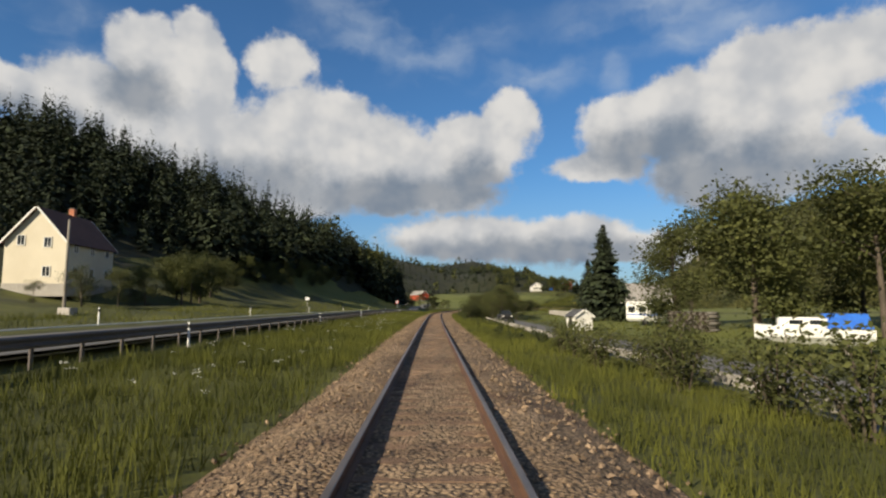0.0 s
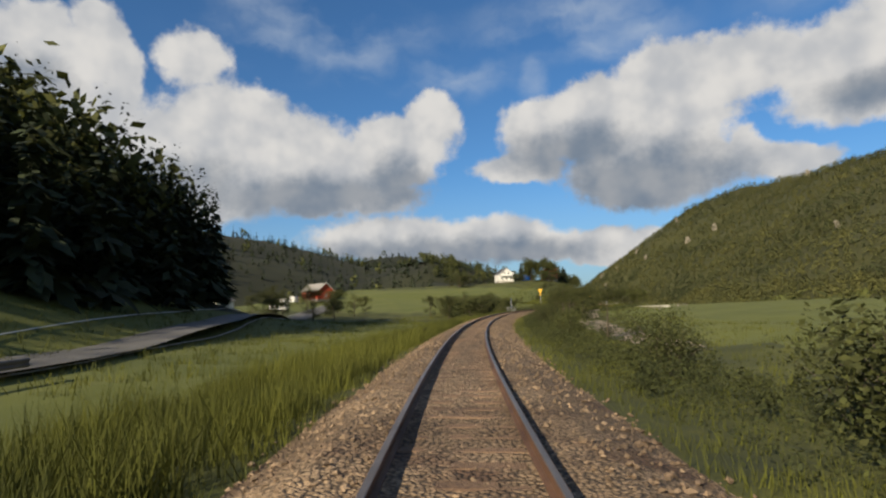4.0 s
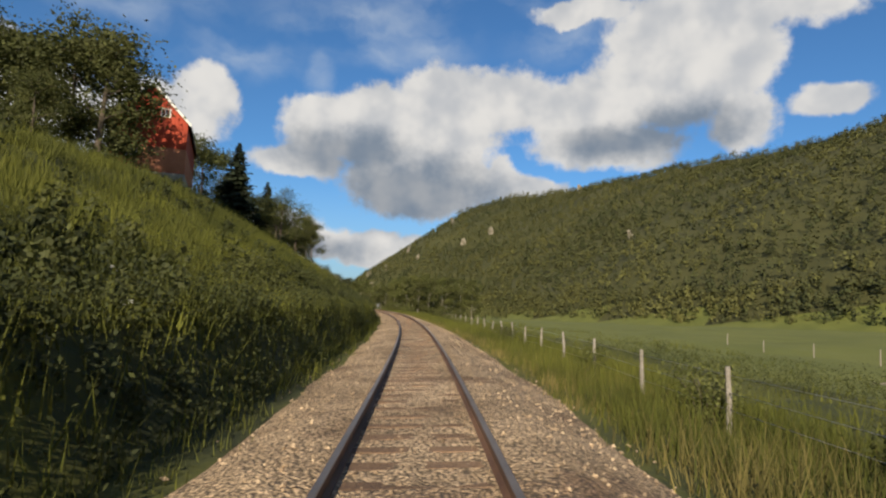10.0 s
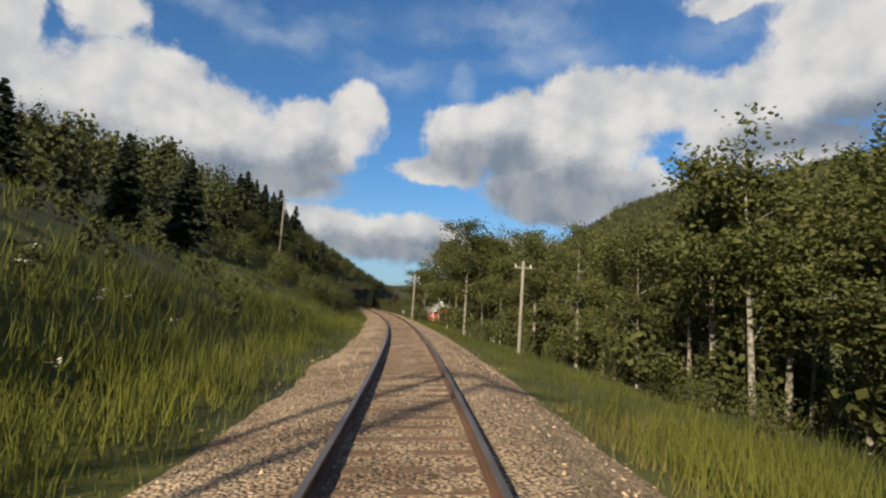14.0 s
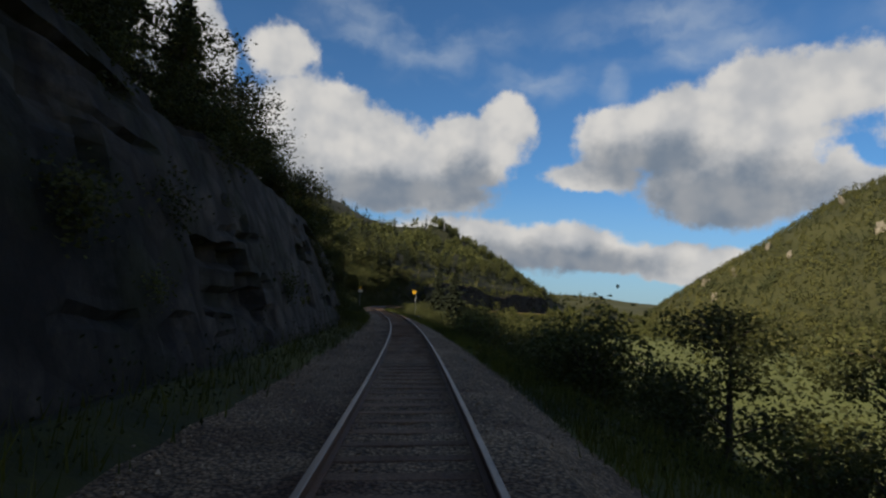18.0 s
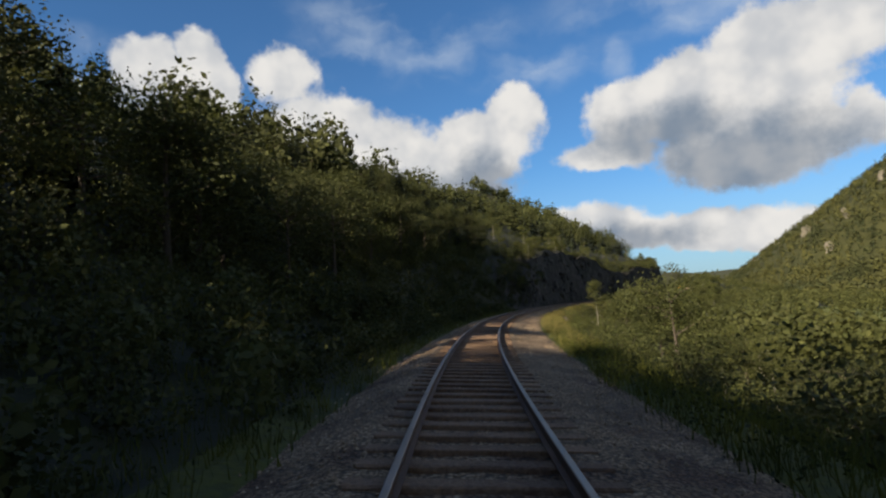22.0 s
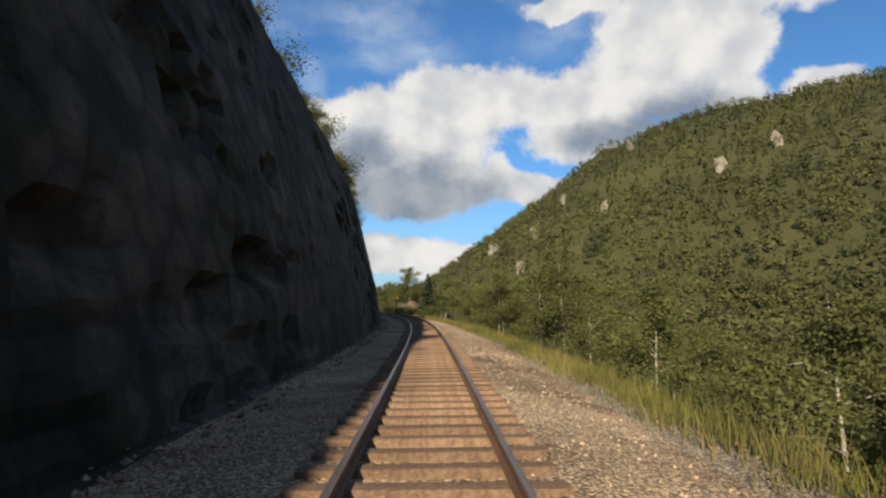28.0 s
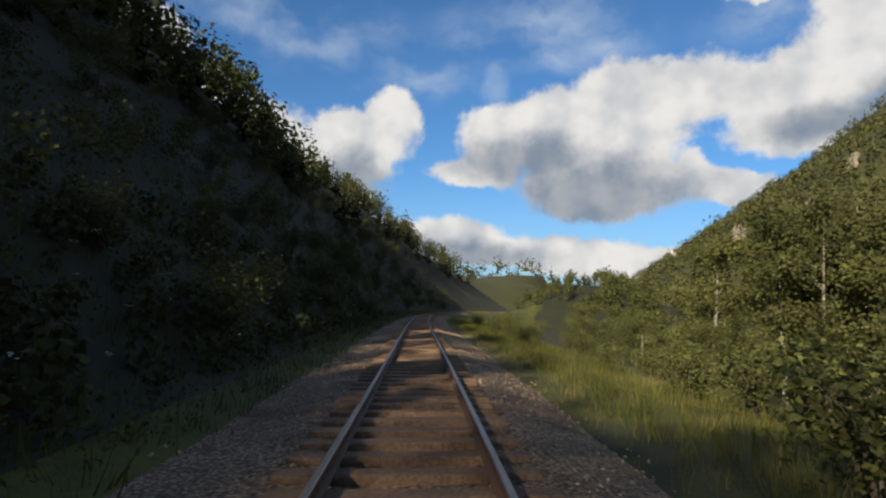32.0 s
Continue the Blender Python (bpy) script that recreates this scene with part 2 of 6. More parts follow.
MOUNTAIN = material("mountain_wood", (0.030, 0.034, 0.008), (0.060, 0.060, 0.014), 0.03, 0.95, 1.0, 14)
CREAM = material("cream_plaster", (0.60, 0.54, 0.42), (0.72, 0.66, 0.53), 0.6, 0.9, 0.15, 20)
WHITEWOOD = material("white_boards", (0.68, 0.67, 0.63), (0.80, 0.79, 0.75), 0.8, 0.8, 0.2, 14)
REDWOOD = material("red_boards", (0.34, 0.045, 0.022), (0.46, 0.075, 0.035), 0.8, 0.85, 0.3, 14)
BRICKRED = material("pale_red_wall", (0.42, 0.16, 0.09), (0.55, 0.24, 0.14), 0.8, 0.9, 0.3, 14)
SLATE = material("dark_roof", (0.045, 0.045, 0.05), (0.10, 0.10, 0.105), 1.0, 0.75, 0.4, 16)
GREYROOF = material("grey_roof", (0.20, 0.19, 0.18), (0.33, 0.31, 0.29), 1.0, 0.8, 0.4, 16)
TILE = material("brown_roof", (0.09, 0.04, 0.03), (0.16, 0.075, 0.055), 1.0, 0.8, 0.4, 16)
PANE = material("window_glass", (0.015, 0.018, 0.02), (0.03, 0.035, 0.04), 1.0, 0.12, 0.0)
TRIM = material("white_trim", (0.70, 0.69, 0.66), (0.82, 0.81, 0.78), 2.0, 0.7, 0.1)
CONCRETE = material("concrete", (0.32, 0.30, 0.27), (0.50, 0.47, 0.43), 1.0, 0.9, 0.3, 14)
GALV = material("galvanised_steel", (0.26, 0.27, 0.28), (0.42, 0.43, 0.44), 2.0, 0.5, 0.1, 14, metal=0.6)
DARKSTEEL = material("weathered_guardrail", (0.09, 0.075, 0.07), (0.17, 0.15, 0.14), 1.5, 0.6, 0.15, 12, metal=0.4)
YELLOW = material("yellow_sign", (0.80, 0.42, 0.01), (0.88, 0.50, 0.02), 3.0, 0.5, 0.0)
BLACKPAINT = material("black_paint", (0.012, 0.012, 0.012), (0.03, 0.03, 0.03), 3.0, 0.5, 0.0)
REDPAINT = material("red_paint", (0.60, 0.03, 0.02), (0.70, 0.05, 0.03), 3.0, 0.5, 0.0)
BLUEPAINT = material("blue_paint", (0.015, 0.09, 0.42), (0.025, 0.14, 0.55), 3.0, 0.55, 0.0)
WHITEPAINT = material("white_paint", (0.74, 0.74, 0.72), (0.84, 0.84, 0.82), 3.0, 0.45, 0.05)
POLEWOOD = material("grey_pole_wood", (0.16, 0.14, 0.12), (0.34, 0.31, 0.27), 2.0, 0.9, 0.3, 10)
TARP = material("blue_tarpaulin", (0.01, 0.10, 0.50), (0.02, 0.16, 0.62), 1.5, 0.55, 0.4, 4)
LINEPAINT = material("road_paint", (0.55, 0.55, 0.52), (0.72, 0.72, 0.70), 2.0, 0.8, 0.1)
# ======== shape of the land ========
NODES = np.array([2.3, 4.5, 8, 14, 22, 35, 60, 110], float)
SECTIONS = []


def section(s, left, right):
    SECTIONS.append((s, left, right))


section(-80, (-.45, -.5, -.3, 0.1, 0.5, 1.0, 2, 12), (-.45, -.7, -.9, -1, -.8, -.6, -.4, 0))
section(20, (-.45, -.5, -.3, 0.1, 0.5, 1.0, 2, 10), (-.45, -.7, -.9, -1, -.7, -.4, -.2, 0))
section(60, (-.45, -.5, -.3, 0.1, 0.5, 1.0, 5.5, 24), (-.45, -.7, -.9, -1, -.7, -.4, -.2, 0))
section(96, (-.45, -.5, -.3, 0.1, 0.4, 2.2, 13, 40), (-.45, -.7, -.9, -1, -.8, -.6, -.4, 0))
section(130, (-.45, -.5, -.3, 0.0, 0.2, 3.2, 17, 45), (-.45, -.7, -.9, -1, -.9, -.8, -.6, 0))
section(180, (-.5, -.9, -1.2, -1.1, -.5, 5.5, 23, 46), (-.5, -.8, -1.2, -1.3, -1.3, -1.2, -1, 0))
section(206, (-.5, -1.0, -1.4, -1.3, -1.0, 3.0, 19, 38), (-.5, -.8, -1.2, -1.3, -1.3, -1.2, -1, 0))
section(250, (-.5, -1.2, -1.8, -1.5, -1.4, -1.2, -.6, 2), (-.5, -.9, -1.3, -1.3, -1.3, -1.2, -.8, 0))
section(275, (-.6, -.8, -3.2, -3.2, -2.2, -1.2, -.4, 1), (-.6, -.8, -2.8, -2.6, -1.8, -1.2, -.8, 0))
section(300, (-.5, -1.0, -1.6, -1.4, -1.0, -.6, 0.5, 2), (-.5, -.8, -1.2, -1.1, -1.2, -1.2, -.8, 0))
section(335, (-.45, -.5, -.2, 0.2, 0.6, 1.2, 2.2, 4), (-.45, -.8, -1.1, -1.1, -1.3, -1.3, -1, 0))
section(370, (-.4, -.3, 0.9, 2.2, 3.6, 5.2, 6.5, 8), (-.45, -.7, -1, -1.1, -1.4, -1.5, -1.3, 0))
section(420, (-.4, -.1, 3.0, 7.0, 9.6, 10.8, 10.6, 10.6), (-.45, -.6, -.9, -1.3, -1.6, -1.8, -1.6, -.5))
section(452, (-.4, -.1, 3.0, 7.2, 12.4, 13.2, 11.6, 11.4), (-.45, -.6, -.9, -1.3, -1.6, -1.8, -1.6, -.5))
section(480, (-.4, -.1, 3.6, 7.6, 12.0, 12.6, 11.8, 11.6), (-.45, -.6, -.9, -1.3, -1.6, -1.8, -1.6, -.5))
section(520, (-.4, 0.1, 4.2, 7.9, 9.3, 10.5, 11.2, 11.5), (-.45, -.6, -.9, -1.2, -1.6, -2, -2.2, -1.5))
section(590, (-.4, -.3, 0.8, 3.0, 5, 7, 10, 16), (-.45, -.8, -1.5, -2.4, -3.2, -4, -4.5, -4))
section(630, (-.4, -.1, 2.5, 6.0, 8.5, 10.5, 13.5, 20), (-.45, -.8, -2.0, -3.2, -4.5, -5.5, -6.5, -7))
section(660, (-.38, 0.15, 4.2, 8.5, 12.5, 16.7, 22, 29.5), (-.45, -.8, -1.8, -2.6, -3.0, -4.4, -6.6, -8))
section(690, (-.35, 0.4, 6.0, 11, 16.5, 23, 31, 39), (-.45, -.8, -2.4, -4.2, -4.9, -5.6, -7.4, -8.4))
section(745, (-.35, 0.2, 4.5, 9.0, 13, 19, 30, 44), (-.45, -.9, -2.8, -5.5, -8, -10, -11, -11))
section(780, (-.4, -.3, 0.0, 1.8, 6.5, 14, 28, 47), (-.45, -.9, -3, -6, -9, -11, -12, -12))
section(830, (-.4, -.2, 1.5, 5.0, 9, 15, 27, 48), (-.5, -1, -3, -6, -9, -11, -12, -12))
section(890, (-.4, -.1, 2.0, 5.2, 9, 15, 27, 45), (-.5, -.8, -3.4, -7, -10, -11.5, -12, -12))
section(930, (-.35, 0.2, 7.0, 11.5, 16, 22, 34, 50), (-.5, -.7, -3.5, -7.5, -10.5, -12, -12.5, -12.5))
section(1000, (-.35, -.2, 9.0, 16.5, 20, 26, 35, 51), (-.5, -.55, -3.5, -7.5, -10.5, -12, -12.5, -12.5))
section(1100, (-.35, -.2, 8.5, 15.5, 19, 25, 36, 53), (-.5, -.5, -3.5, -8, -11, -12.5, -13, -13))
section(1180, (-.35, -.2, 9.0, 16.5, 21, 28, 40, 58), (-.5, -.55, -3.5, -7.5, -10.5, -12, -13, -13))
section(1212, (-.35, 0.2, 11, 15, 20, 29, 46, 74), (-.5, -.5, -1.0, -1.5, -4, -8, -12, -13))
section(1226, (-.35, 0.2, 6.5, 11, 17, 29, 46, 74), (-.5, -.4, -.4, 2.2, -1, -6, -11, -13))
section(1246, (-.4, 0.0, 3.2, 8.0, 15, 29, 47, 74), (-.5, -.5, -.9, -1.8, -4, -7, -11, -13))
section(1330, (-.4, 0.2, 3.6, 10, 19, 32, 48, 72), (-.5, -.5, -1.0, -2.6, -5, -8, -11, -13))
section(1420, (-.4, 0.2, 3.4, 9, 17, 29, 42, 60), (-.5, -.5, -1.0, -2.6, -4.5, -7, -11, -13))
section(1462, (-.4, 0.2, 2.6, 7, 13, 22, 32, 46), (-.5, -.4, 2.0, 6, 10, 10, 2, -9))
section(1560, (-.4, 0.2, 2.0, 5, 9, 14, 20, 26), (-.5, -.4, 2.0, 6, 10, 10, 2, -9))
SECTION_S = np.array([k[0] for k in SECTIONS], float)
TABLE = (np.array([k[1] for k in SECTIONS], float), np.array([k[2] for k in SECTIONS], float))


def ground_z(s, u):
    """Height of the land at (s, u), without its fine unevenness."""
    s, u = np.broadcast_arrays(np.asarray(s, float), np.asarray(u, float))
    a = np.clip(np.abs(u), NODES[0], NODES[-1])
    j = np.clip(np.searchsorted(NODES, a, side="right") - 1, 0, len(NODES) - 2)
    f = (a - NODES[j]) / (NODES[j + 1] - NODES[j])
    out = np.zeros(s.shape)
    for k, table in enumerate(TABLE):
        cols = np.stack([np.interp(s, SECTION_S, table[:, c]) for c in range(len(NODES))], -1)
        lo = np.take_along_axis(cols, j[..., None], -1)[..., 0]
        hi = np.take_along_axis(cols, (j + 1)[..., None], -1)[..., 0]
        out = np.where((u < 0) == (k == 0), lo + (hi - lo) * f, out)
    return out


def wave(x, y, size, seed=0.0):
    """Soft unevenness between -1 and 1."""
    p, q = np.asarray(x) / size + seed, np.asarray(y) / size - seed * 1.7
    return (np.sin(p * 2.1 + 1.3 * np.sin(q * 1.3)) * np.cos(q * 1.9 + 1.1 * np.sin(p * 1.7)) + 0.5 * np.sin(p * 4.7 + 2 * np.cos(q * 3.1)) * np.cos(q * 5.3)) / 1.5


def road_left(s):
    return np.interp(s, (120, 150, 180, 209, 260, 330), (-13.7, -15.5, -20, -27, -46, -80))


def land(s, u):
    """Height of the land with its unevenness, as the ground mesh has it."""
    a = np.abs(u)
    rough = np.clip((a - 3.0) / 8.0, 0, 1)
    rough = rough * np.where(s < 331, np.clip((np.abs(u - road_left(s)) - 4.6) / 3.0, 0, 1), 1)
    rough = rough * np.where((s > -70) & (s < 102), np.clip((np.abs(u - 10.0) - 2.4) / 2.0, 0, 1), 1)
    step = np.where(u < 0, np.clip((a - 2.95) / 0.6, 0, 1) * (1 - np.clip((a - 4.0) / 8, 0, 1)) * np.interp(s, (350, 372, 520, 540), (0, 1.25, 1.25, 0)), 0)
    return ground_z(s, u) + step + rough * (0.22 * wave(s, u, 5.0) + 0.13 * wave(s, u, 1.9, 7.7) + 0.5 * wave(s, u, 17.0, 3.1) * np.clip((a - 8) / 20, 0, 1))


def shoulder_width(s, side):
    """Half width of the ballast bed, to the left (-1) or right (1)."""
    s = np.asarray(s, float)
    right = np.interp(s, (-80, 270, 300, 640, 700, 850, 890, 1235, 1260), (2.6, 2.7, 3.0, 3.0, 2.7, 2.8, 3.5, 3.5, 2.9))
    left = np.interp(s, (-80, 260, 300, 520, 640, 940, 965, 1230, 1250), (2.5, 2.5, 2.4, 2.4, 2.6, 2.7, 3.3, 3.3, 2.7))
    return np.where(np.asarray(side) > 0, right, left) + 0.12 * wave(s, 0 * s, 6.0, 4.4) + 0.06 * wave(s, 0 * s, 1.7, 9.1)


def bed_height(s, u):
    """Top of the ballast: level with the sleepers inside, falling to the ground at its edge."""
    a, sd = np.abs(u), np.sign(u)
    w = shoulder_width(s, sd)
    low = np.interp(s, (700, 780, 1040, 1070), (0, 0.05, 0.07, 0.09))
    inner = -0.164 + 0.028 * np.clip((a - 0.7) / 0.25, 0, 1) - low - np.clip(u, -1.5, 1.5) * np.sin(cant(s))
    f = np.clip((a - 1.45) / (w - 1.45), 0, 1)
    return inner * (1 - f) + (ground_z(s, sd * w) - 0.05) * f


def surface(name, verts, faces, mat, parent=None, smooth_faces=True):
    me = bpy.data.meshes.new(name)
    me.from_pydata([tuple(map(float, v)) for v in verts], [], faces)
    for m in (mat if isinstance(mat, (list, tuple)) else (mat,)):
        me.materials.append(m)
    if smooth_faces:
        me.polygons.foreach_set("use_smooth", [True] * len(me.polygons))
    ob = new(name, me)
    if parent:
        ob.parent = parent
    return ob


def grid(name, xs, ys, zs, mat, parent=None):
    """A sheet from three arrays of rows by columns."""
    r, c = zs.shape
    v = np.stack([xs, ys, zs], -1).reshape(-1, 3)
    f = [(i * c + j, i * c + j + 1, (i + 1) * c + j + 1, (i + 1) * c + j) for i in range(r - 1) for j in range(c - 1)]
    return surface(name, v, f, mat, parent)


side = np.concatenate((np.arange(1.8, 9, 0.55), np.arange(9, 22, 1.1), np.arange(22, 60, 3.4), np.arange(60, 116, 9)))
us = np.concatenate((-side[::-1], side))
ss = np.arange(-80, 1501, 2.0)
SG, UG = np.meshgrid(ss, us, indexing="ij")
GX, GY, _ = at(SG, UG)
GZ = land(SG, UG)
GZ = np.where(np.abs(UG) < shoulder_width(SG, np.sign(UG)) - 0.15, np.minimum(GZ, bed_height(SG, UG) - 0.08), GZ)
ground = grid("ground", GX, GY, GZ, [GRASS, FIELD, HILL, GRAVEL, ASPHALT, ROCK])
tagged(ground, "rough green meadow and slope beside a railway line", "ground", kind="structure")


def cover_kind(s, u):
    """Which cover lies at (s, u): 0 meadow, 1 field, 2 forest floor with shade in its colour, 5 bare rock."""
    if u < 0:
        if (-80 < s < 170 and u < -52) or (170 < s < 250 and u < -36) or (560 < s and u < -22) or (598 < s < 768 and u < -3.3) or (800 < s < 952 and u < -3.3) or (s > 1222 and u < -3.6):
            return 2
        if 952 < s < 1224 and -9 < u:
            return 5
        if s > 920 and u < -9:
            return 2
        if (140 < s < 262 and -60 < u < -6.5) or (300 < s < 400 and u < -13 - 0.08 * abs(s - 330)):
            return 1
    else:
        if 985 < s < 1214 and u < 3.9:
            return 3
        if (150 < s < 526 and u > 15) or (526 <= s < 610 and u > 36) or (610 <= s < 770 and u > 24) or (760 < s < 1210 and u > 47) or (s < 120 and u > 16):
            return 1
        if (526 < s < 610 and 10 < u < 36) or (s > 960 and 16 < u < 48) or (s > 1210 and u > 16):
            return 2
    return 0


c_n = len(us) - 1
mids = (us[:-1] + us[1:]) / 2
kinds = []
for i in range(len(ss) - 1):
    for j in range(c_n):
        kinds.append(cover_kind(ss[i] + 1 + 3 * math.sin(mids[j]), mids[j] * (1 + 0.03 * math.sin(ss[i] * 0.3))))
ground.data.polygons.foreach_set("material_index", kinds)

# the wide valley, its hills and the long mountain
RIDGES = [([(-230, -300, 30), (-190, -60, 45), (-175, 60, 78), (-150, 150, 74), (-115, 225, 20)], 130),
          ([(-520, 300, 90), (-330, 520, 112), (-190, 680, 98), (-60, 900, 80), (60, 1180, 105), (150, 1380, 70), (210, 1580, 36), (260, 1850, 15)], 230),
          ([(780, -300, 230), (880, 300, 272), (960, 700, 268), (1040, 1050, 298), (1060, 1350, 300), (1020, 1560, 316)], 490), ([(1020, 1560, 316), (980, 1740, 292), (930, 1850, 205), (880, 1920, 118), (840, 1960, 20)], 235),
          ([(1150, 2900, 70), (500, 3300, 110), (-300, 3300, 130)], 600)]


def hills(x, y):
    h = np.zeros(np.shape(x))
    for line, width in RIDGES:
        for (ax, ay, ah), (bx, by, bh) in zip(line[:-1], line[1:]):
            dx, dy = bx - ax, by - ay
            f = np.clip(((x - ax) * dx + (y - ay) * dy) / (dx * dx + dy * dy), 0, 1)
            d = np.hypot(x - ax - f * dx, y - ay - f * dy)
            top = ah + (bh - ah) * f
            g = np.clip(1 - d / width, 0, 1)
            h = np.maximum(h, top * (1.35 * g - 0.35 * g * g))
    return h


line_s = np.arange(S0, S1 + 1, 8)
line_cx, line_cy, line_h = centre(line_s)


def nearest_line(x, y):
    """Distance along the line and to its right of world places."""
    d = np.hypot(x[..., None] - line_cx, y[..., None] - line_cy)
    i = d.argmin(-1)
    h = line_h[i]
    u = (x - line_cx[i]) * np.cos(h) + (y - line_cy[i]) * np.sin(h)
    return line_s[i].astype(float), np.where(u < 0, -1, 1) * np.take_along_axis(d, i[..., None], -1)[..., 0]


def valley(x, y):
    s, u = nearest_line(x, y)
    edge = ground_z(s, np.clip(u, -110, 110))
    floor = np.interp(y, (-200, 350, 900, 2500), (-0.5, -1.5, -12, -14))
    h = np.maximum(hills(x, y) + 4 * wave(x, y, 90) * np.clip(hills(x, y) / 60, 0, 1) + 9 * wave(x, y, 210, 5) * np.clip(hills(x, y) / 90, 0, 1), 0) + floor
    f = np.clip((np.abs(u) - 100) / 90, 0, 1)
    f = f * f * (3 - 2 * f)
    return np.where(np.abs(u) < 98, ground_z(s, u) - 3.5 - 4 * (np.abs(u) < 30), edge * (1 - f) + h * f - 0.4 * (1 - f))


VX, VY = np.meshgrid(np.arange(-1500, 2101, 24.0), np.arange(-900, 3701, 24.0), indexing="ij")
VZ = valley(VX, VY)
wide = grid("ground_far", VX, VY, VZ, [FIELD, MOUNTAIN, HILL])
steep = (VZ[:-1, :-1] > np.interp(VY[:-1, :-1], (-200, 350, 900, 2500), (-0.5, -1.5, -12, -14)) + 1.5).reshape(-1)
steep |= (VY[:-1, :-1] > 1010).reshape(-1)
dark = steep & ((VX[:-1, :-1] < 230) & (VY[:-1, :-1] < 1500)).reshape(-1)
wide.data.polygons.foreach_set("material_index", (steep.astype(int) + dark.astype(int)).tolist())
tagged(wide, "broad green valley floor with dark wooded hills", "ground", kind="structure")
# ======== track ========
def sweep(name, s_list, profile, mat, parent=None, tilt=True, closed=True, shift=0.0):
    """A profile of (u, z) carried along the line, leaning with it."""
    s = np.asarray(s_list, float)
    c = cant(s) if tilt else np.zeros(len(s))
    v = []
    for u, z in profile:
        uu = u + shift
        v.append(np.stack(at(s, uu * np.cos(c) + z * np.sin(c), z * np.cos(c) - uu * np.sin(c)), -1))
    v = np.stack(v, 1)
    r, k = v.shape[:2]
    f = [(i * k + j, i * k + (j + 1) % k, (i + 1) * k + (j + 1) % k, (i + 1) * k + j) for i in range(r - 1) for j in range(k if closed else k - 1)]
    if closed:
        f += [tuple(range(k))[::-1], tuple((r - 1) * k + j for j in range(k))]
    return surface(name, v.reshape(-1, 3), f, mat, parent, False)


track = tagged(new("railway_track"), "single railway track on wooden sleepers in stone ballast", "railway track")
LINE_S = np.concatenate((np.arange(-60, 1300, 1.5), np.arange(1300, 1500, 4.0)))
foot = [(-.065, -.155), (.065, -.155), (.065, -.142), (.012, -.128), (.012, -.045), (.036, -.034), (.036, -.003), (-.036, -.003), (-.036, -.034), (-.012, -.045), (-.012, -.128), (-.065, -.142)]
for sgn in (-1, 1):
    rail = sweep("rail", LINE_S, foot, RUST, track, shift=sgn * 0.752)
    head = sweep("rail_head", LINE_S, [(-.034, -.003), (.034, -.003), (.026, .003), (-.026, .003)], STEEL, rail, shift=sgn * 0.752)
    head["label"] = "shiny worn running surface"

# ballast bed: flush with the sleepers on the old stretch, lower on the last, its shoulders running out on the ground
bed_s = np.arange(-60, 1500, 1.0)
COLS = [-1, -.8, -.55, -.3, -.1] + [q / 1.45 for q in (-1.45, -1.2, -0.95, -0.6, -0.3, 0, 0.3, 0.6, 0.95, 1.2, 1.45)] + [.1, .3, .55, .8, 1]
BU = np.zeros((len(bed_s), len(COLS)))
for j, q in enumerate(COLS):
    if 5 <= j < 16:
        BU[:, j] = q * 1.45
    else:
        BU[:, j] = np.sign(q) * (1.45 + (shoulder_width(bed_s, np.sign(q)) - 1.45) * abs(q))
BS = np.broadcast_to(bed_s[:, None], BU.shape)
BZ = bed_height(BS, BU) + 0.018 * wave(BS * 3.1, BU * 3.3, 1.0) + 0.012 * wave(BS * 7, BU * 9, 1.0, 2)
bx, by, bz = at(BS, BU * np.cos(np.clip(cant(BS), -0.1, 0.1)), BZ)
bed_u = COLS
bed = grid("ballast", bx, by, bz, [BALLAST, PALEBALLAST], track)
fresh = ((bed_s[:-1] > 305) & (bed_s[:-1] < 640)) | ((bed_s[:-1] > 985) & (bed_s[:-1] < 1215))
bed.data.polygons.foreach_set("material_index", np.repeat(fresh.astype(int), len(bed_u) - 1).tolist())


def box(bm, w, d, h, m=None, bevel=0.0):
    """A block w by d by h that stands on its base."""
    geo = bmesh.ops.create_cube(bm, size=1.0)["verts"]
    bmesh.ops.transform(bm, matrix=(m or Matrix()) @ Matrix.Translation((0, 0, h / 2)) @ Matrix.Diagonal((w, d, h, 1)), verts=geo)
    if bevel:
        bmesh.ops.bevel(bm, geom=list({e for v in geo for e in v.link_edges}), offset=bevel, segments=1, affect="EDGES")


def mesh_of(bm, name, mat, smooth_faces=False):
    me = bpy.data.meshes.new(name)
    bm.to_mesh(me)
    bm.free()
    for m in (mat if isinstance(mat, (list, tuple)) else (mat,)):
        me.materials.append(m)
    if smooth_faces:
        me.polygons.foreach_set("use_smooth", [True] * len(me.polygons))
    return me


def part(name, bm, mat, parent=None, label="", smooth_faces=False):
    """One mesh object from a bmesh, under its thing."""
    ob = new(name, mesh_of(bm, name, mat, smooth_faces))
    ob.parent = parent
    if label:
        ob["label"] = label
    return ob


rng = random.Random(11)
shapes = []
for k in range(5):
    bm = bmesh.new()
    box(bm, 2.45, 0.24, 0.16, bevel=0.015)
    for v in bm.verts:
        v.co += Vector((rng.uniform(-.02, .02), rng.uniform(-.012, .012), rng.uniform(-.008, .004)))
    shapes.append(mesh_of(bm, "sleeper", WOOD))


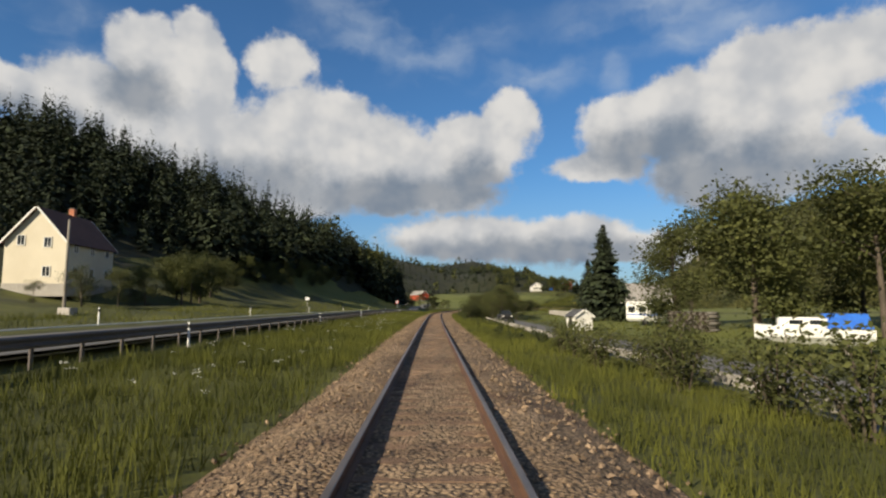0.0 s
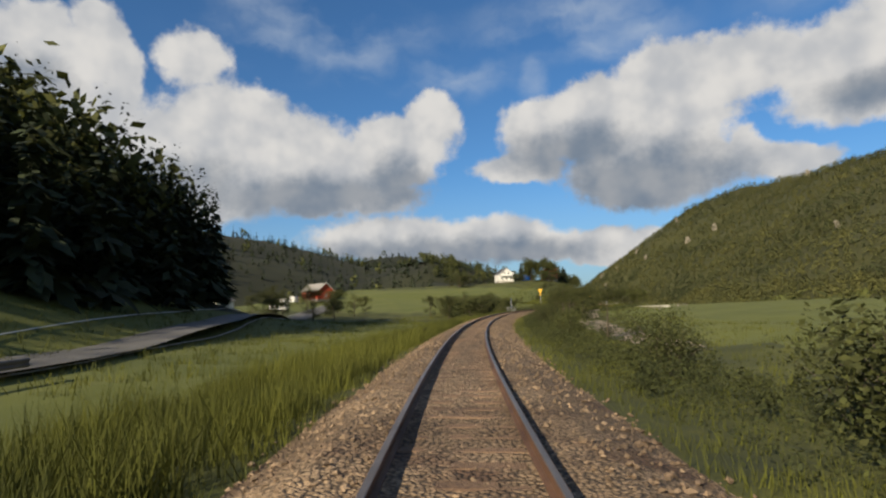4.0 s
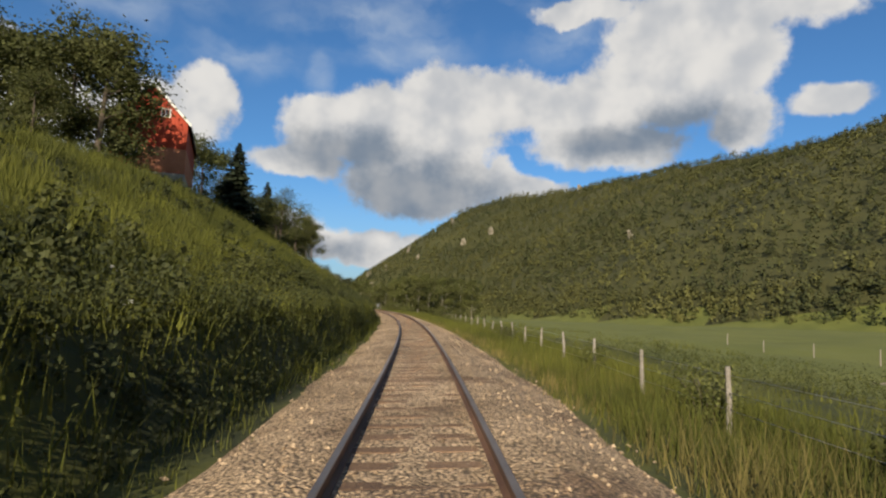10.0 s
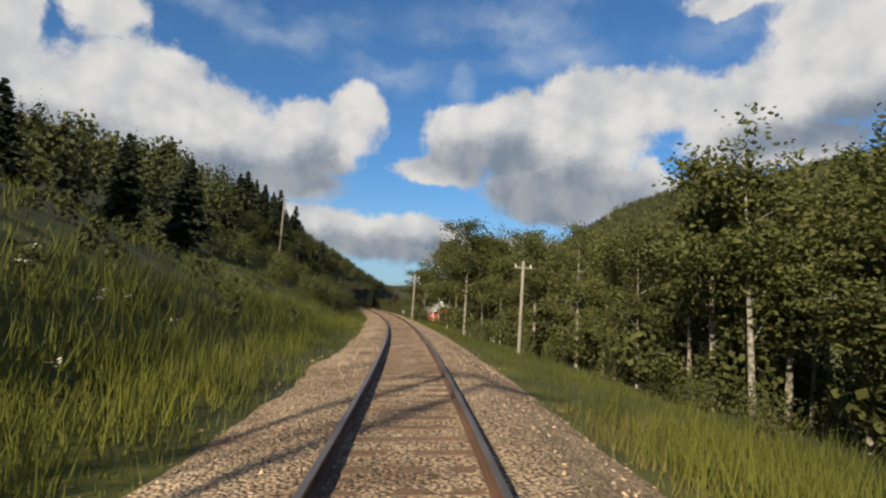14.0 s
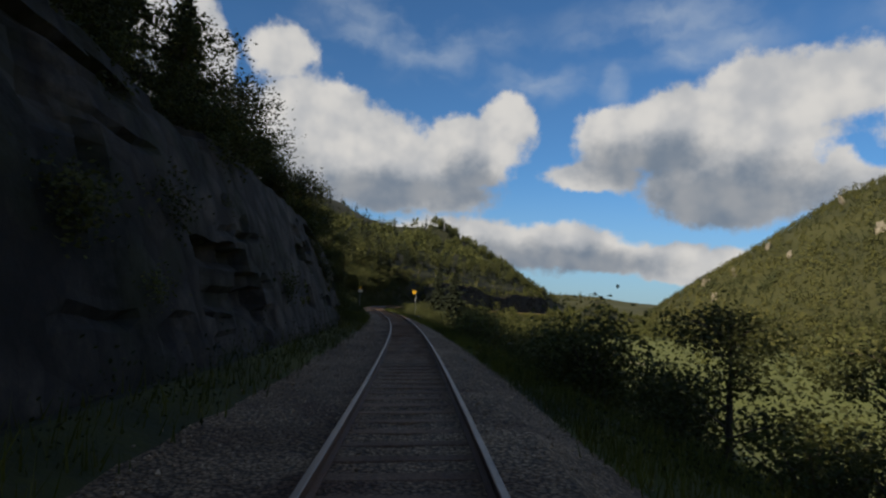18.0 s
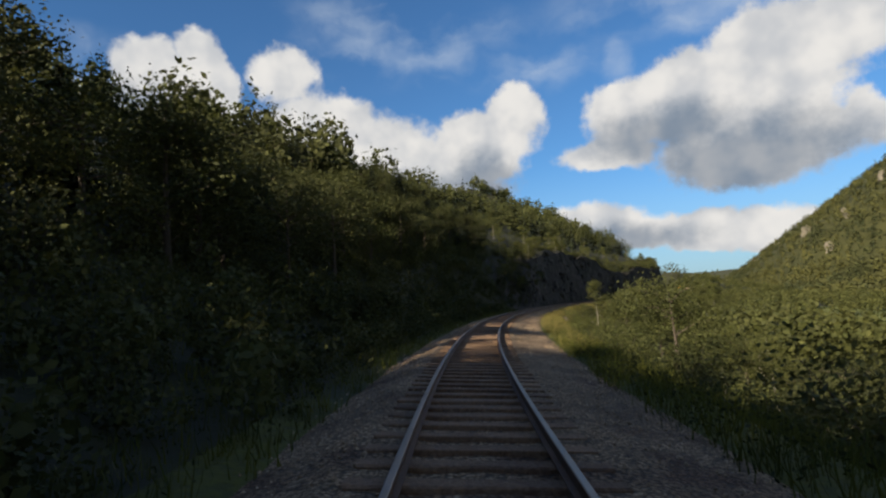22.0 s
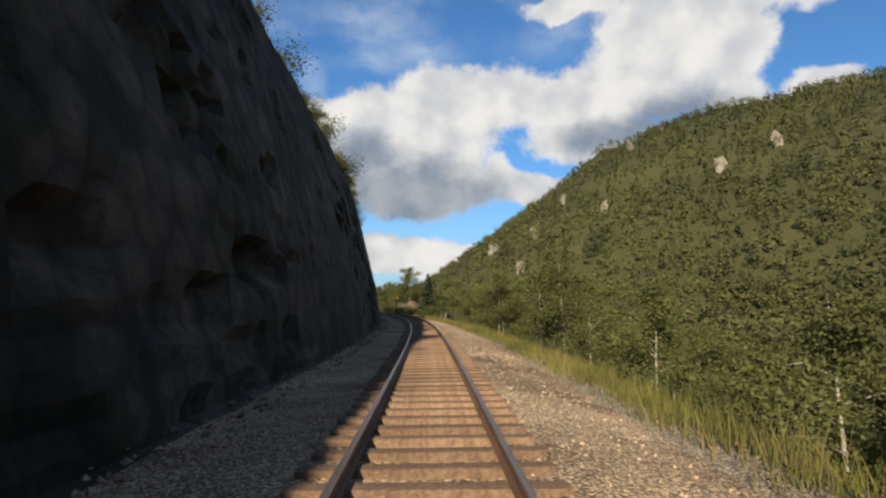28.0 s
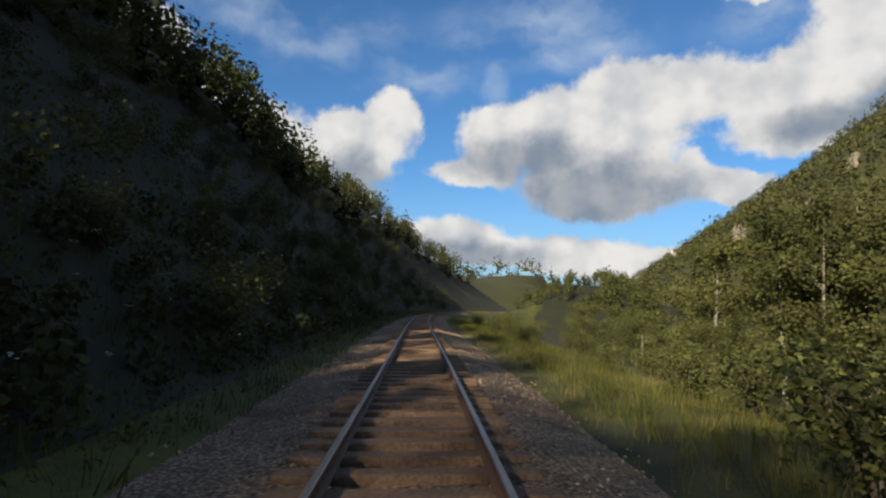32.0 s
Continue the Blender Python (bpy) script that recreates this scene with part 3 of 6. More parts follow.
def sleeper_pose(s):
    x, y, h = centre(s)
    low = float(np.interp(s, (700, 780), (0, 0.02)))
    return pose(float(x), float(y), -0.318 + low * 0, 0, 0, 0) @ Matrix.Rotation(float(h), 4, "Z") @ Matrix.Rotation(float(cant(s)), 4, "Y") @ pose(rng.uniform(-.03, .03), 0, 0, 0, 0, rng.uniform(-.7, .7))


joined_v, joined_f = [], []
s = -50.0
while s < 1420:
    m = sleeper_pose(s)
    me = shapes[rng.randrange(5)]
    if 1062 < s < 1242:
        ob = new("sleeper", me)
        ob.parent = track
        ob.matrix_basis = m
    else:
        o = len(joined_v)
        joined_v += [m @ v.co for v in me.vertices]
        joined_f += [tuple(o + i for i in p.vertices) for p in me.polygons]
    s += 0.6
rest = surface("sleeper_run", joined_v, joined_f, WOOD, track, False)
tagged(rest, kind="stuff")
# ======== plants ========
def tube(bm, pts, radii, sides=6):
    """A tapering limb through points."""
    rings = []
    for i, p in enumerate(pts):
        p = Vector(p)
        d = (Vector(pts[min(i + 1, len(pts) - 1)]) - Vector(pts[max(i - 1, 0)])).normalized()
        a = d.orthogonal().normalized()
        b = d.cross(a)
        rings.append([bm.verts.new(p + (a * math.cos(6.2832 * k / sides) + b * math.sin(6.2832 * k / sides)) * radii[i]) for k in range(sides)])
    for r0, r1 in zip(rings[:-1], rings[1:]):
        for k in range(sides):
            bm.faces.new((r0[k], r0[(k + 1) % sides], r1[(k + 1) % sides], r1[k]))
    bm.faces.new(rings[-1])


def leaves(out, centre_at, spread, count, size, r):
    """Loose leaves round a place, each a bent pair of triangles."""
    v, f = out
    for _ in range(count):
        d = Vector((r.gauss(0, 1), r.gauss(0, 1), r.gauss(0, 0.8)))
        p = Vector(centre_at) + Vector((d.x * spread[0], d.y * spread[0], d.z * spread[1])) * 0.5
        a = Vector((r.gauss(0, 1), r.gauss(0, 1), r.gauss(0, 0.6))).normalized()
        b = a.orthogonal().normalized()
        b = (Matrix.Rotation(r.uniform(0, 6.28), 3, a) @ b)
        k = size * r.uniform(0.6, 1.35)
        o = len(v)
        v += [p - a * k, p + b * k * 0.55, p + a * k, p - b * k * 0.55]
        f.append((o, o + 1, o + 2, o + 3))


def raw_mesh(name, v, f, mat):
    me = bpy.data.meshes.new(name)
    me.from_pydata([tuple(p) for p in v], [], f)
    me.materials.append(mat)
    return me


def broadleaf(name, label, height, width, seed, bark, leaf, clumps=46, per=26, size=0.17, base=0.28, category="tree", thick=0.016):
    """A tree with a tapering trunk, limbs and a crown of loose leaves in clumps."""
    r = random.Random(seed)
    bm, limbs = bmesh.new(), bmesh.new()
    lean = Vector((r.uniform(-.06, .06), r.uniform(-.06, .06), 1))
    top = lean * height * 0.9
    rad = thick * height + 0.02
    tube(bm, [(0, 0, -0.4), top * 0.25, top * 0.55, top * 0.8, top], [rad * 1.3, rad, rad * 0.65, rad * 0.35, 0.012])
    tips = []
    for k in range(12):
        f = r.uniform(base, 0.92)
        ang = k * 2.4 + r.uniform(-.4, .4)
        reach = width * 0.5 * math.sqrt(max(0.08, 1 - ((f - 0.55) / 0.5) ** 2)) * r.uniform(0.7, 1.05)
        p0 = top * f
        p2 = p0 + Vector((math.cos(ang) * reach, math.sin(ang) * reach, height * 0.12 * r.uniform(0.2, 1.2)))
        p1 = p0.lerp(p2, 0.5) + Vector((0, 0, height * 0.03))
        tube(limbs, [p0, p1, p2], [rad * 0.35, rad * 0.22, 0.008], 4)
        tips += [p0.lerp(p2, q) for q in (0.55, 0.8, 1.0)]
    tree = tagged(new(name), label, category)
    part("trunk", bm, bark, tree, smooth_faces=True)
    tagged(part("limb_tangle", limbs, bark, tree, smooth_faces=True), kind="stuff")
    out = ([], [])
    tips += [top * r.uniform(0.75, 1.05) for _ in range(8)]
    for k in range(clumps):
        c = tips[k % len(tips)] + Vector((r.gauss(0, 1), r.gauss(0, 1), r.gauss(0, 1))) * width * 0.05
        leaves(out, c, (width * 0.17, width * 0.14), per, size, r)
    crown = new("crown", raw_mesh("crown", *out, leaf))
    crown.parent = tree
    return tree


def spruce(name, label, height, width, seed, whorls=42, arms=9):
    """A spruce with drooping, toothed branches in whorls."""
    r = random.Random(seed)
    tree = tagged(new(name), label, "tree")
    bm = bmesh.new()
    tube(bm, [(0, 0, -0.4), (0, 0, height * 0.5), (0, 0, height)], [0.012 * height + 0.04, 0.008 * height + 0.02, 0.01])
    part("trunk", bm, BARK, tree, smooth_faces=True)
    v, f = [], []
    for k in range(whorls):
        for a in range(arms):
            q = min(0.985, max(0.0, (k + a / arms + r.uniform(-1.4, 1.4)) / whorls))
            reach = width * 0.5 * (1 - q) ** 0.85 * (1 if q > 0.06 else 0.75) + 0.12
            ang = r.uniform(0, 6.2832)
            L = reach * r.uniform(0.5, 1.25)
            z = height * (0.07 + 0.93 * q)
            droop = r.uniform(0.2, 0.5)
            d, side_v = Vector((math.cos(ang), math.sin(ang), 0)), Vector((-math.sin(ang), math.cos(ang), 0))
            for j in range(5):
                g = (j + 1) / 5
                p = d * L * g + Vector((0, 0, z - L * droop * g + L * 0.2 * g * g))
                wd = L * 0.34 * (1.15 - g * 0.75) + 0.1
                for sd in ((-1, 1) if j < 4 else (0,)):
                    tip = p + side_v * sd * wd + d * wd * r.uniform(0.3, 0.9) + Vector((0, 0, -wd * r.uniform(0.1, 0.75)))
                    mid = p + (tip - p) * 0.5
                    n = (d * 0.5 + Vector((0, 0, r.uniform(-0.9, 0.9))) - side_v * sd * 0.4).normalized() * (wd * 0.3 + 0.03)
                    o = len(v)
                    v += [p - (tip - p) * 0.2, mid + n, tip, mid - n]
                    f.append((o, o + 1, o + 2, o + 3))
    crown = new("crown", raw_mesh("crown", v, f, NEEDLES))
    crown.parent = tree
    return tree


def bush(name, label, height, width, seed, leaf, count=900, size=0.12):
    """A shrub of thin stems and loose leaves, ragged in outline."""
    r = random.Random(seed)
    ob = tagged(new(name), label, "bush")
    bm = bmesh.new()
    out = ([], [])
    for k in range(9):
        ang, reach = k * 2.4, width * 0.5 * r.uniform(0.2, 1.0)
        tip = Vector((math.cos(ang) * reach, math.sin(ang) * reach, height * r.uniform(0.6, 1.0) * (1 - 0.3 * reach / width)))
        tube(bm, [(math.cos(ang) * 0.1, math.sin(ang) * 0.1, -0.3), tip * 0.5 + Vector((0, 0, height * 0.12)), tip], [0.03, 0.02, 0.006], 4)
        for q in (0.3, 0.55, 0.8, 1.0):
            leaves(out, tip * q + Vector((0, 0, height * 0.06)), (width * 0.26, height * 0.24), count // 36, size, r)
    tagged(part("stem_tangle", bm, BARK, ob), kind="stuff")
    crown = new("foliage", raw_mesh("foliage", *out, leaf))
    crown.parent = ob
    return ob


SET_OUT = set()


def planted(makers, spots, seed, lo=0.8, hi=1.25, group=""):
    """Copies of the patterns at spots (s, u); the patterns themselves take the first places."""
    r = random.Random(seed)
    for s, u in spots:
        ob = makers[r.randrange(len(makers))]
        k = r.uniform(lo, hi)
        z = float(land(np.array(s), np.array(u))) - 0.05
        m = place(s, u, z, r.uniform(0, 360)) @ Matrix.Diagonal((k * r.uniform(0.85, 1.15), k * r.uniform(0.85, 1.15), k, 1))
        if ob.name in SET_OUT:
            ob = copy_thing(ob, m)
        else:
            SET_OUT.add(ob.name)
        ob.matrix_basis = m
        if group:
            ob["group"] = group


def strewn(n, s0, s1, u0, u1, seed):
    r = random.Random(seed)
    return [(s0 + (s1 - s0) * (k + r.random()) / n, r.uniform(u0, u1)) for k in range(n)]


# far woods: many small trees in one mesh a hillside
def quad_mesh(name, co, index, mats, parent=None):
    """One mesh of loose four-cornered leaves."""
    n = len(co) * 4
    me = bpy.data.meshes.new(name)
    me.vertices.add(n)
    me.vertices.foreach_set("co", np.ascontiguousarray(co, dtype=np.float32).ravel())
    me.loops.add(n)
    me.loops.foreach_set("vertex_index", np.arange(n, dtype=np.int32))
    me.polygons.add(n // 4)
    me.polygons.foreach_set("loop_start", np.arange(0, n, 4, dtype=np.int32))
    for m in mats:
        me.materials.append(m)
    me.polygons.foreach_set("material_index", np.ascontiguousarray(index, dtype=np.int32))
    me.update(calc_edges=True)
    ob = new(name, me)
    ob.parent = parent
    return ob


def unit(a):
    return a / (np.linalg.norm(a, axis=1)[:, None] + 1e-9)


def wood(name, label, xs, ys, zs, heights, seed, conifer, mats, parent=None, leafy=34, leaf=1.0, calm=0.0):
    """Trees as crowns of loose leaves; conifers as drooping sprays round a tapering axis."""
    r = np.random.RandomState(seed)
    xs, ys, zs, heights = (np.asarray(a, float) for a in (xs, ys, zs, heights))
    pine = r.rand(len(xs)) < conifer
    foot = np.stack([xs, ys, zs], -1)
    sets, index = [], []
    c = np.repeat(foot[~pine], leafy, 0)
    if len(c):
        h = np.repeat(heights[~pine], leafy)
        d = unit(r.normal(size=(len(c), 3)))
        # each crown is lumpy: a few lobes of its own
        lobe = np.repeat(r.uniform(0, 6.283, (~pine).sum()), leafy)
        az = np.arctan2(d[:, 1], d[:, 0])
        swell = 0.86 + 0.16 * np.sin(3 * az + lobe) + 0.12 * np.sin(4.3 * d[:, 2] + 2 * lobe + az)
        q = r.rand(len(c)) ** 0.33 * swell
        p = c + np.stack([0 * h, 0 * h, h * 0.56], -1) + d * (q * h)[:, None] * np.array((0.31, 0.31, 0.44))
        face = unit(d + np.array((0, 0, calm)) + (0.75 - 0.45 * calm) * r.normal(size=d.shape))
        a = unit(np.cross(face, r.normal(size=d.shape)))
        b = np.cross(face, a)
        k = (h * r.uniform(0.07, 0.13, len(h)) * math.sqrt(34 / leafy) * leaf)[:, None]
        sets.append(np.stack([p - a * k, p + b * k * 0.7, p + a * k, p - b * k * 0.7], 1))
        index.append(np.zeros(len(p)))
    per = max(leafy, 16)
    c = np.repeat(foot[pine], per, 0)
    if len(c):
        h = np.repeat(heights[pine], per)
        q = 1 - np.sqrt(r.rand(len(c)))
        ang = r.uniform(0, 6.283, len(c))
        slim = np.repeat(r.uniform(0.16, 0.23, pine.sum()), per)
        tier = 0.8 + 0.35 * np.sin(q * 34 + np.repeat(r.uniform(0, 6, pine.sum()), per))
        reach = h * slim * (1 - q) ** 0.9 * tier * r.uniform(0.55, 1.15, len(c)) + 0.12
        out = np.stack([np.cos(ang), np.sin(ang), 0 * ang], -1)
        p = c + out * (reach * 0.62)[:, None]
        p[:, 2] += h * (0.07 + 0.92 * q) - reach * 0.25
        a = unit(out + np.stack([0 * h, 0 * h, -0.55 + 0.3 * r.normal(size=len(h))], -1)) * (reach * 0.55 * math.sqrt(60 / max(per, 60)) ** 0.5)[:, None]
        b = unit(np.stack([-np.sin(ang), np.cos(ang), 0.5 * r.normal(size=len(h))], -1)) * (h * 0.036 * math.sqrt(90 / per) * (1.25 - q) + 0.03)[:, None]
        sets.append(np.stack([p - a, p + b, p + a, p - b], 1))
        index.append(np.ones(len(p)))
    ob = quad_mesh(name, np.concatenate(sets), np.concatenate(index), mats, parent)
    return tagged(ob, label, "forest", kind="stuff")


def scatter_uv(n, s0, s1, u0, u1, seed):
    r = np.random.RandomState(seed)
    s, u = r.uniform(s0, s1, n), r.uniform(u0, u1, n)
    x, y, _ = at(s, u)
    return x, y, land(s, u) - 0.3, r


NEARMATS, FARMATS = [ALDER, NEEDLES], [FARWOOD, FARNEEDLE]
# dark spruce wood on the first hill
x, y, z, r = scatter_uv(680, 60, 165, -112, -52, 1)
far = nearest_line(x, y)
away = (far[0] > 4 - 1.16 * far[1]) & (far[1] < np.interp(far[0], (90, 120), (-57, -52)))
x, y, z = x[away], y[away], z[away]
wood("spruce_forest", "dense dark spruce wood on the hillside", x, y, z, r.uniform(10, 18, len(x)) * np.interp(-far[1][away], (52, 78), (0.5, 1.0)), 2, 1.0, NEARMATS, None, 130)
x, y, z, r = scatter_uv(420, 116, 236, -95, -25, 3)
far = nearest_line(x, y)
away = far[1] < np.where(far[0] < 185, -43, road_left(far[0]) - 8)
x, y, z = x[away], y[away], z[away]
wood("spruce_forest", "dark spruces at the end of the wooded hill", x, y, z, r.uniform(13, 21, len(x)), 4, 1.0, NEARMATS, None, 170)
r = np.random.RandomState(303)
ts_, tu_ = r.uniform(196, 233, 130), r.uniform(0, 1, 130)
tu_ = (road_left(ts_) - 4.5) * (1 - tu_) - 70 * tu_
x, y, _ = at(ts_, tu_)
wood("spruce_forest", "tall dark spruces at the edge of the field", x, y, land(ts_, tu_) - 0.3, r.uniform(15, 22, 130), 304, 0.85, NEARMATS, None, 200)
# wooded slope over the line
x, y, z, r = scatter_uv(600, 610, 1500, -44, -19, 5)
wood("hillside_forest", "mixed dark wood on the steep slope", x, y, z, r.uniform(7, 12, 600), 6, 0.5, NEARMATS, None, 240, 0.85)
x, y, z, r = scatter_uv(1500, 640, 1500, -112, -42, 105)
wood("hillside_forest", "mixed dark wood high on the slope", x, y, z, r.uniform(7, 13, 1500), 106, 0.65, NEARMATS, None, 90)


def scatter_xy(n, x0, x1, y0, y1, lo, seed, hmin, hmax):
    r = np.random.RandomState(seed)
    x, y = r.uniform(x0, x1, n), r.uniform(y0, y1, n)
    z = valley(x, y)
    _, u = nearest_line(x, y)
    floor = np.interp(y, (-200, 350, 900, 2500), (-0.5, -1.5, -12, -14))
    keep = (z > floor + lo) & (np.abs(u) > 105)
    return x[keep], y[keep], z[keep] - 0.5, r.uniform(hmin, hmax, keep.sum())


x, y, z, h = scatter_xy(30000, 330, 1080, -300, 2050, 1.6, 7, 9, 17)
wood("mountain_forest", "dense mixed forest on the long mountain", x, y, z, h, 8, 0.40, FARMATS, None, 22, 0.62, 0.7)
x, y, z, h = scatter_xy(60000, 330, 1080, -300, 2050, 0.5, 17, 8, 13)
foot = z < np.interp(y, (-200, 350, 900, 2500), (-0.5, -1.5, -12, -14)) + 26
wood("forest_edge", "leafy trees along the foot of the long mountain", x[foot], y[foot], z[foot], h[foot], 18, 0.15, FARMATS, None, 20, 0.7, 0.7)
x, y, z, h = scatter_xy(9000, -480, 420, 150, 1900, 8, 9, 9, 15)
wood("ridge_forest", "dark wooded ridge beyond the valley", x, y, z, h, 10, 0.95, [ALDER, NEEDLES], None, 28)
x, y, z, h = scatter_xy(2300, -320, -100, -320, 260, 10, 11, 10, 17)
wood("hill_forest", "dark spruce wood along the hill crest", x, y, z, h, 12, 1.0, NEARMATS, None, 60)
x, y, z, r = scatter_uv(150, 1440, 1500, 7, 50, 17)
wood("hillside_forest", "low mixed wood on a rocky knoll", x, y, z, r.uniform(3, 7, 150), 18, 0.3, NEARMATS, None, 80)
x, y, z, r = scatter_uv(420, 950, 1215, 30, 50, 19)
wood("valley_forest", "green trees at the foot of the slope", x, y, z, r.uniform(6, 10, 420), 20, 0.08, [BIRCH, NEEDLES], None, 130)
# wooded valley floor below the last stretch
x, y, z, r = scatter_uv(1300, 850, 1500, 34, 112, 13)
ks, ku = nearest_line(x, y)
keep = (ks > 1135) | ((ku < 50) & (ks > 955)) | (r.rand(len(x)) < 0.03)
x, y, z = x[keep], y[keep], z[keep]
wood("valley_forest", "green mixed wood on the valley floor", x, y, z, r.uniform(5, 10, len(x)), 14, 0.12, [BIRCH, NEEDLES], None, 130)
r = np.random.RandomState(15)
x, y = r.uniform(330, 720, 4200), r.uniform(880, 1900, 4200)
keep = np.abs(nearest_line(x, y)[1]) > 112
x, y = x[keep], y[keep]
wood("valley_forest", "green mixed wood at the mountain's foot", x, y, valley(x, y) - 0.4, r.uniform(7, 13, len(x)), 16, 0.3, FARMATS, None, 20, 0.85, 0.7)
# ======== grass, herbs and stones ========
def quick_mesh(name, co, per, mat, parent=None):
    """One mesh of n-cornered faces, each with corners of its own."""
    n = len(co)
    me = bpy.data.meshes.new(name)
    me.vertices.add(n)
    me.vertices.foreach_set("co", np.ascontiguousarray(co, dtype=np.float32).ravel())
    me.loops.add(n)
    me.loops.foreach_set("vertex_index", np.arange(n, dtype=np.int32))
    me.polygons.add(n // per)
    me.polygons.foreach_set("loop_start", np.arange(0, n, per, dtype=np.int32))
    me.materials.append(mat)
    me.update(calc_edges=True)
    ob = new(name, me)
    ob.parent = parent
    return ob


def free(s, u):
    """True where grass may grow."""
    ok = ~((u < -9.4) & (u > -18) & (s < 172)) & ~((u > 7.6) & (u < 12.6) & (s < 98) & (s > -60))
    ok &= ~((np.abs(u) < 4.4) & (s > 270) & (s < 285)) & ~((u < 0) & (u > -10) & (s > 952) & (s < 1224))
    ok &= ~((u > 9) & (u < 12.6) & (s > 188) & (s < 262)) & ~((np.abs(u - road_u(s)) < 1.9) & (s > 262) & (s < 420))
    ok &= np.abs(u) > shoulder_width(s, np.sign(u)) - 0.12
    return ok


def road_u(s):
    return np.interp(s, (262, 300, 340, 365, 385, 420), (14, 10.5, 9.0, 9.3, 12.5, 24))


def grass(name, label, n, s0, s1, u0, u1, h0, h1, wide, mat, seed, blades=5, near=1.0):
    r = np.random.RandomState(seed)
    s = r.uniform(s0, s1, n)
    u = np.sign(u1 + u0) * (abs(u0) + (abs(u1) - abs(u0)) * r.rand(n) ** near) if u0 * u1 > 0 else r.uniform(u0, u1, n)
    keep = free(s, u) & (wave(s, u, 2.6, seed) + wave(s, u, 0.8, seed) * 0.6 + r.rand(n) * 1.2 > -0.1)
    s, u = s[keep], u[keep]
    x, y, _ = at(s, u)
    z = land(s, u)
    base = np.repeat(np.stack([x, y, z], -1), blades, 0)
    k = len(base)
    tall = np.repeat(r.uniform(h0, h1, len(s)) * (1 + 0.45 * wave(s, u, 4.0, seed + 2)), blades) * r.uniform(0.55, 1.15, k)
    base[:, :2] += r.normal(0, 0.10 + 0.12 * h1, (k, 2))
    ang = r.uniform(0, 6.283, k)
    across = np.stack([np.cos(ang), np.sin(ang), 0 * ang], -1) * (wide * r.uniform(0.6, 1.4, k))[:, None]
    bend = r.normal(0, 0.28, (k, 2)) * tall[:, None]
    tip = base + np.concatenate([bend, tall[:, None]], 1)
    base[:, 2] -= 0.06
    co = np.stack([base - across, base + across, tip], 1).reshape(-1, 3)
    return tagged(quick_mesh(name, co, 3, mat), label, "grass", kind="stuff")


def herbs(name, label, n, s0, s1, u0, u1, h0, h1, mat, seed):
    """Leafy weeds: loose leaves stacked over each root."""
    r = np.random.RandomState(seed)
    s, u = r.uniform(s0, s1, n), r.uniform(min(u0, u1), max(u0, u1), n)
    keep = free(s, u) & (wave(s, u, 3.1, seed) + r.rand(n) > 0.15)
    s, u = s[keep], u[keep]
    x, y, _ = at(s, u)
    per = 16
    mid = np.repeat(np.stack([x, y, land(s, u)], -1), per, 0)
    k = len(mid)
    tall = np.repeat(r.uniform(h0, h1, len(s)), per)
    mid[:, 2] += tall * r.rand(k)
    mid[:, :2] += r.normal(0, 0.2, (k, 2))
    a = r.normal(size=(k, 3))
    a /= np.linalg.norm(a, axis=1)[:, None]
    b = np.cross(a, r.normal(size=(k, 3)))
    b /= np.linalg.norm(b, axis=1)[:, None]
    size = r.uniform(0.022, 0.05, (k, 1))
    co = np.stack([mid - a * size, mid + b * size * 0.5, mid + a * size, mid - b * size * 0.5], 1).reshape(-1, 3)
    return tagged(quick_mesh(name, co, 4, mat), label, "plants", kind="stuff")


grass("verge_grass", "tall yellowish green grass along the line", 34000, -30, 620, -2.25, -9, 0.12, 0.34, 0.010, BLADES, 21, 7, 1.3)
grass("verge_grass", "tall yellowish green grass along the line", 34000, -30, 640, 2.25, 9, 0.12, 0.34, 0.010, BLADES, 22, 7, 1.3)
grass("meadow_grass", "rough meadow grass on the banks", 24000, -20, 640, -9, -30, 0.25, 0.55, 0.02, BLADES, 23, 5)
grass("meadow_grass", "rough meadow grass below the line", 12000, -20, 640, 9, 26, 0.25, 0.5, 0.02, BLADES, 24, 5)
herbs("tall_herbs", "light green herbs and nettles in the grass", 4000, 300, 372, -3.2, -12, 0.4, 1.0, ALDER, 325)
herbs("tall_herbs", "dark green herbs and nettles by the ditch", 9000, 195, 520, -2.9, -6.5, 0.5, 1.15, HERBS, 25)
herbs("tall_herbs", "dark green herbs beside the track", 7000, 90, 270, 3.4, 7, 0.4, 0.95, HERBS, 26)
grass("tall_grass", "knee-high seeding grass between the track and the farm road", 22000, 290, 560, 3.4, 8.2, 0.4, 0.8, 0.011, BLADES, 36, 8)
herbs("tall_herbs", "low green bushes and weeds beyond the farm road", 5000, 300, 430, 11.3, 17, 0.5, 1.2, HERBS, 37)
grass("tall_grass", "knee-high rough grass at the foot of the bank", 14000, 300, 590, -3.2, -7.5, 0.35, 0.75, 0.011, BLADES, 39, 7)
herbs("tall_herbs", "dark ferns and weeds on the cut foot of the bank", 9000, 352, 545, -2.75, -4.8, 0.25, 0.7, HERBS, 456)
herbs("tall_herbs", "dense dark ferns and brambles at the foot of the bank", 4500, 425, 512, -3.6, -6.2, 0.4, 1.0, HERBS, 40)
grass("tall_grass", "waist-high green grass along the field", 15000, 150, 286, -3.0, -6.8, 0.5, 1.0, 0.012, BLADES, 366, 7)
grass("meadow_grass", "rough grass between the line and the farm", 12000, 612, 770, 6, 22, 0.3, 0.7, 0.02, BLADES, 371, 6)
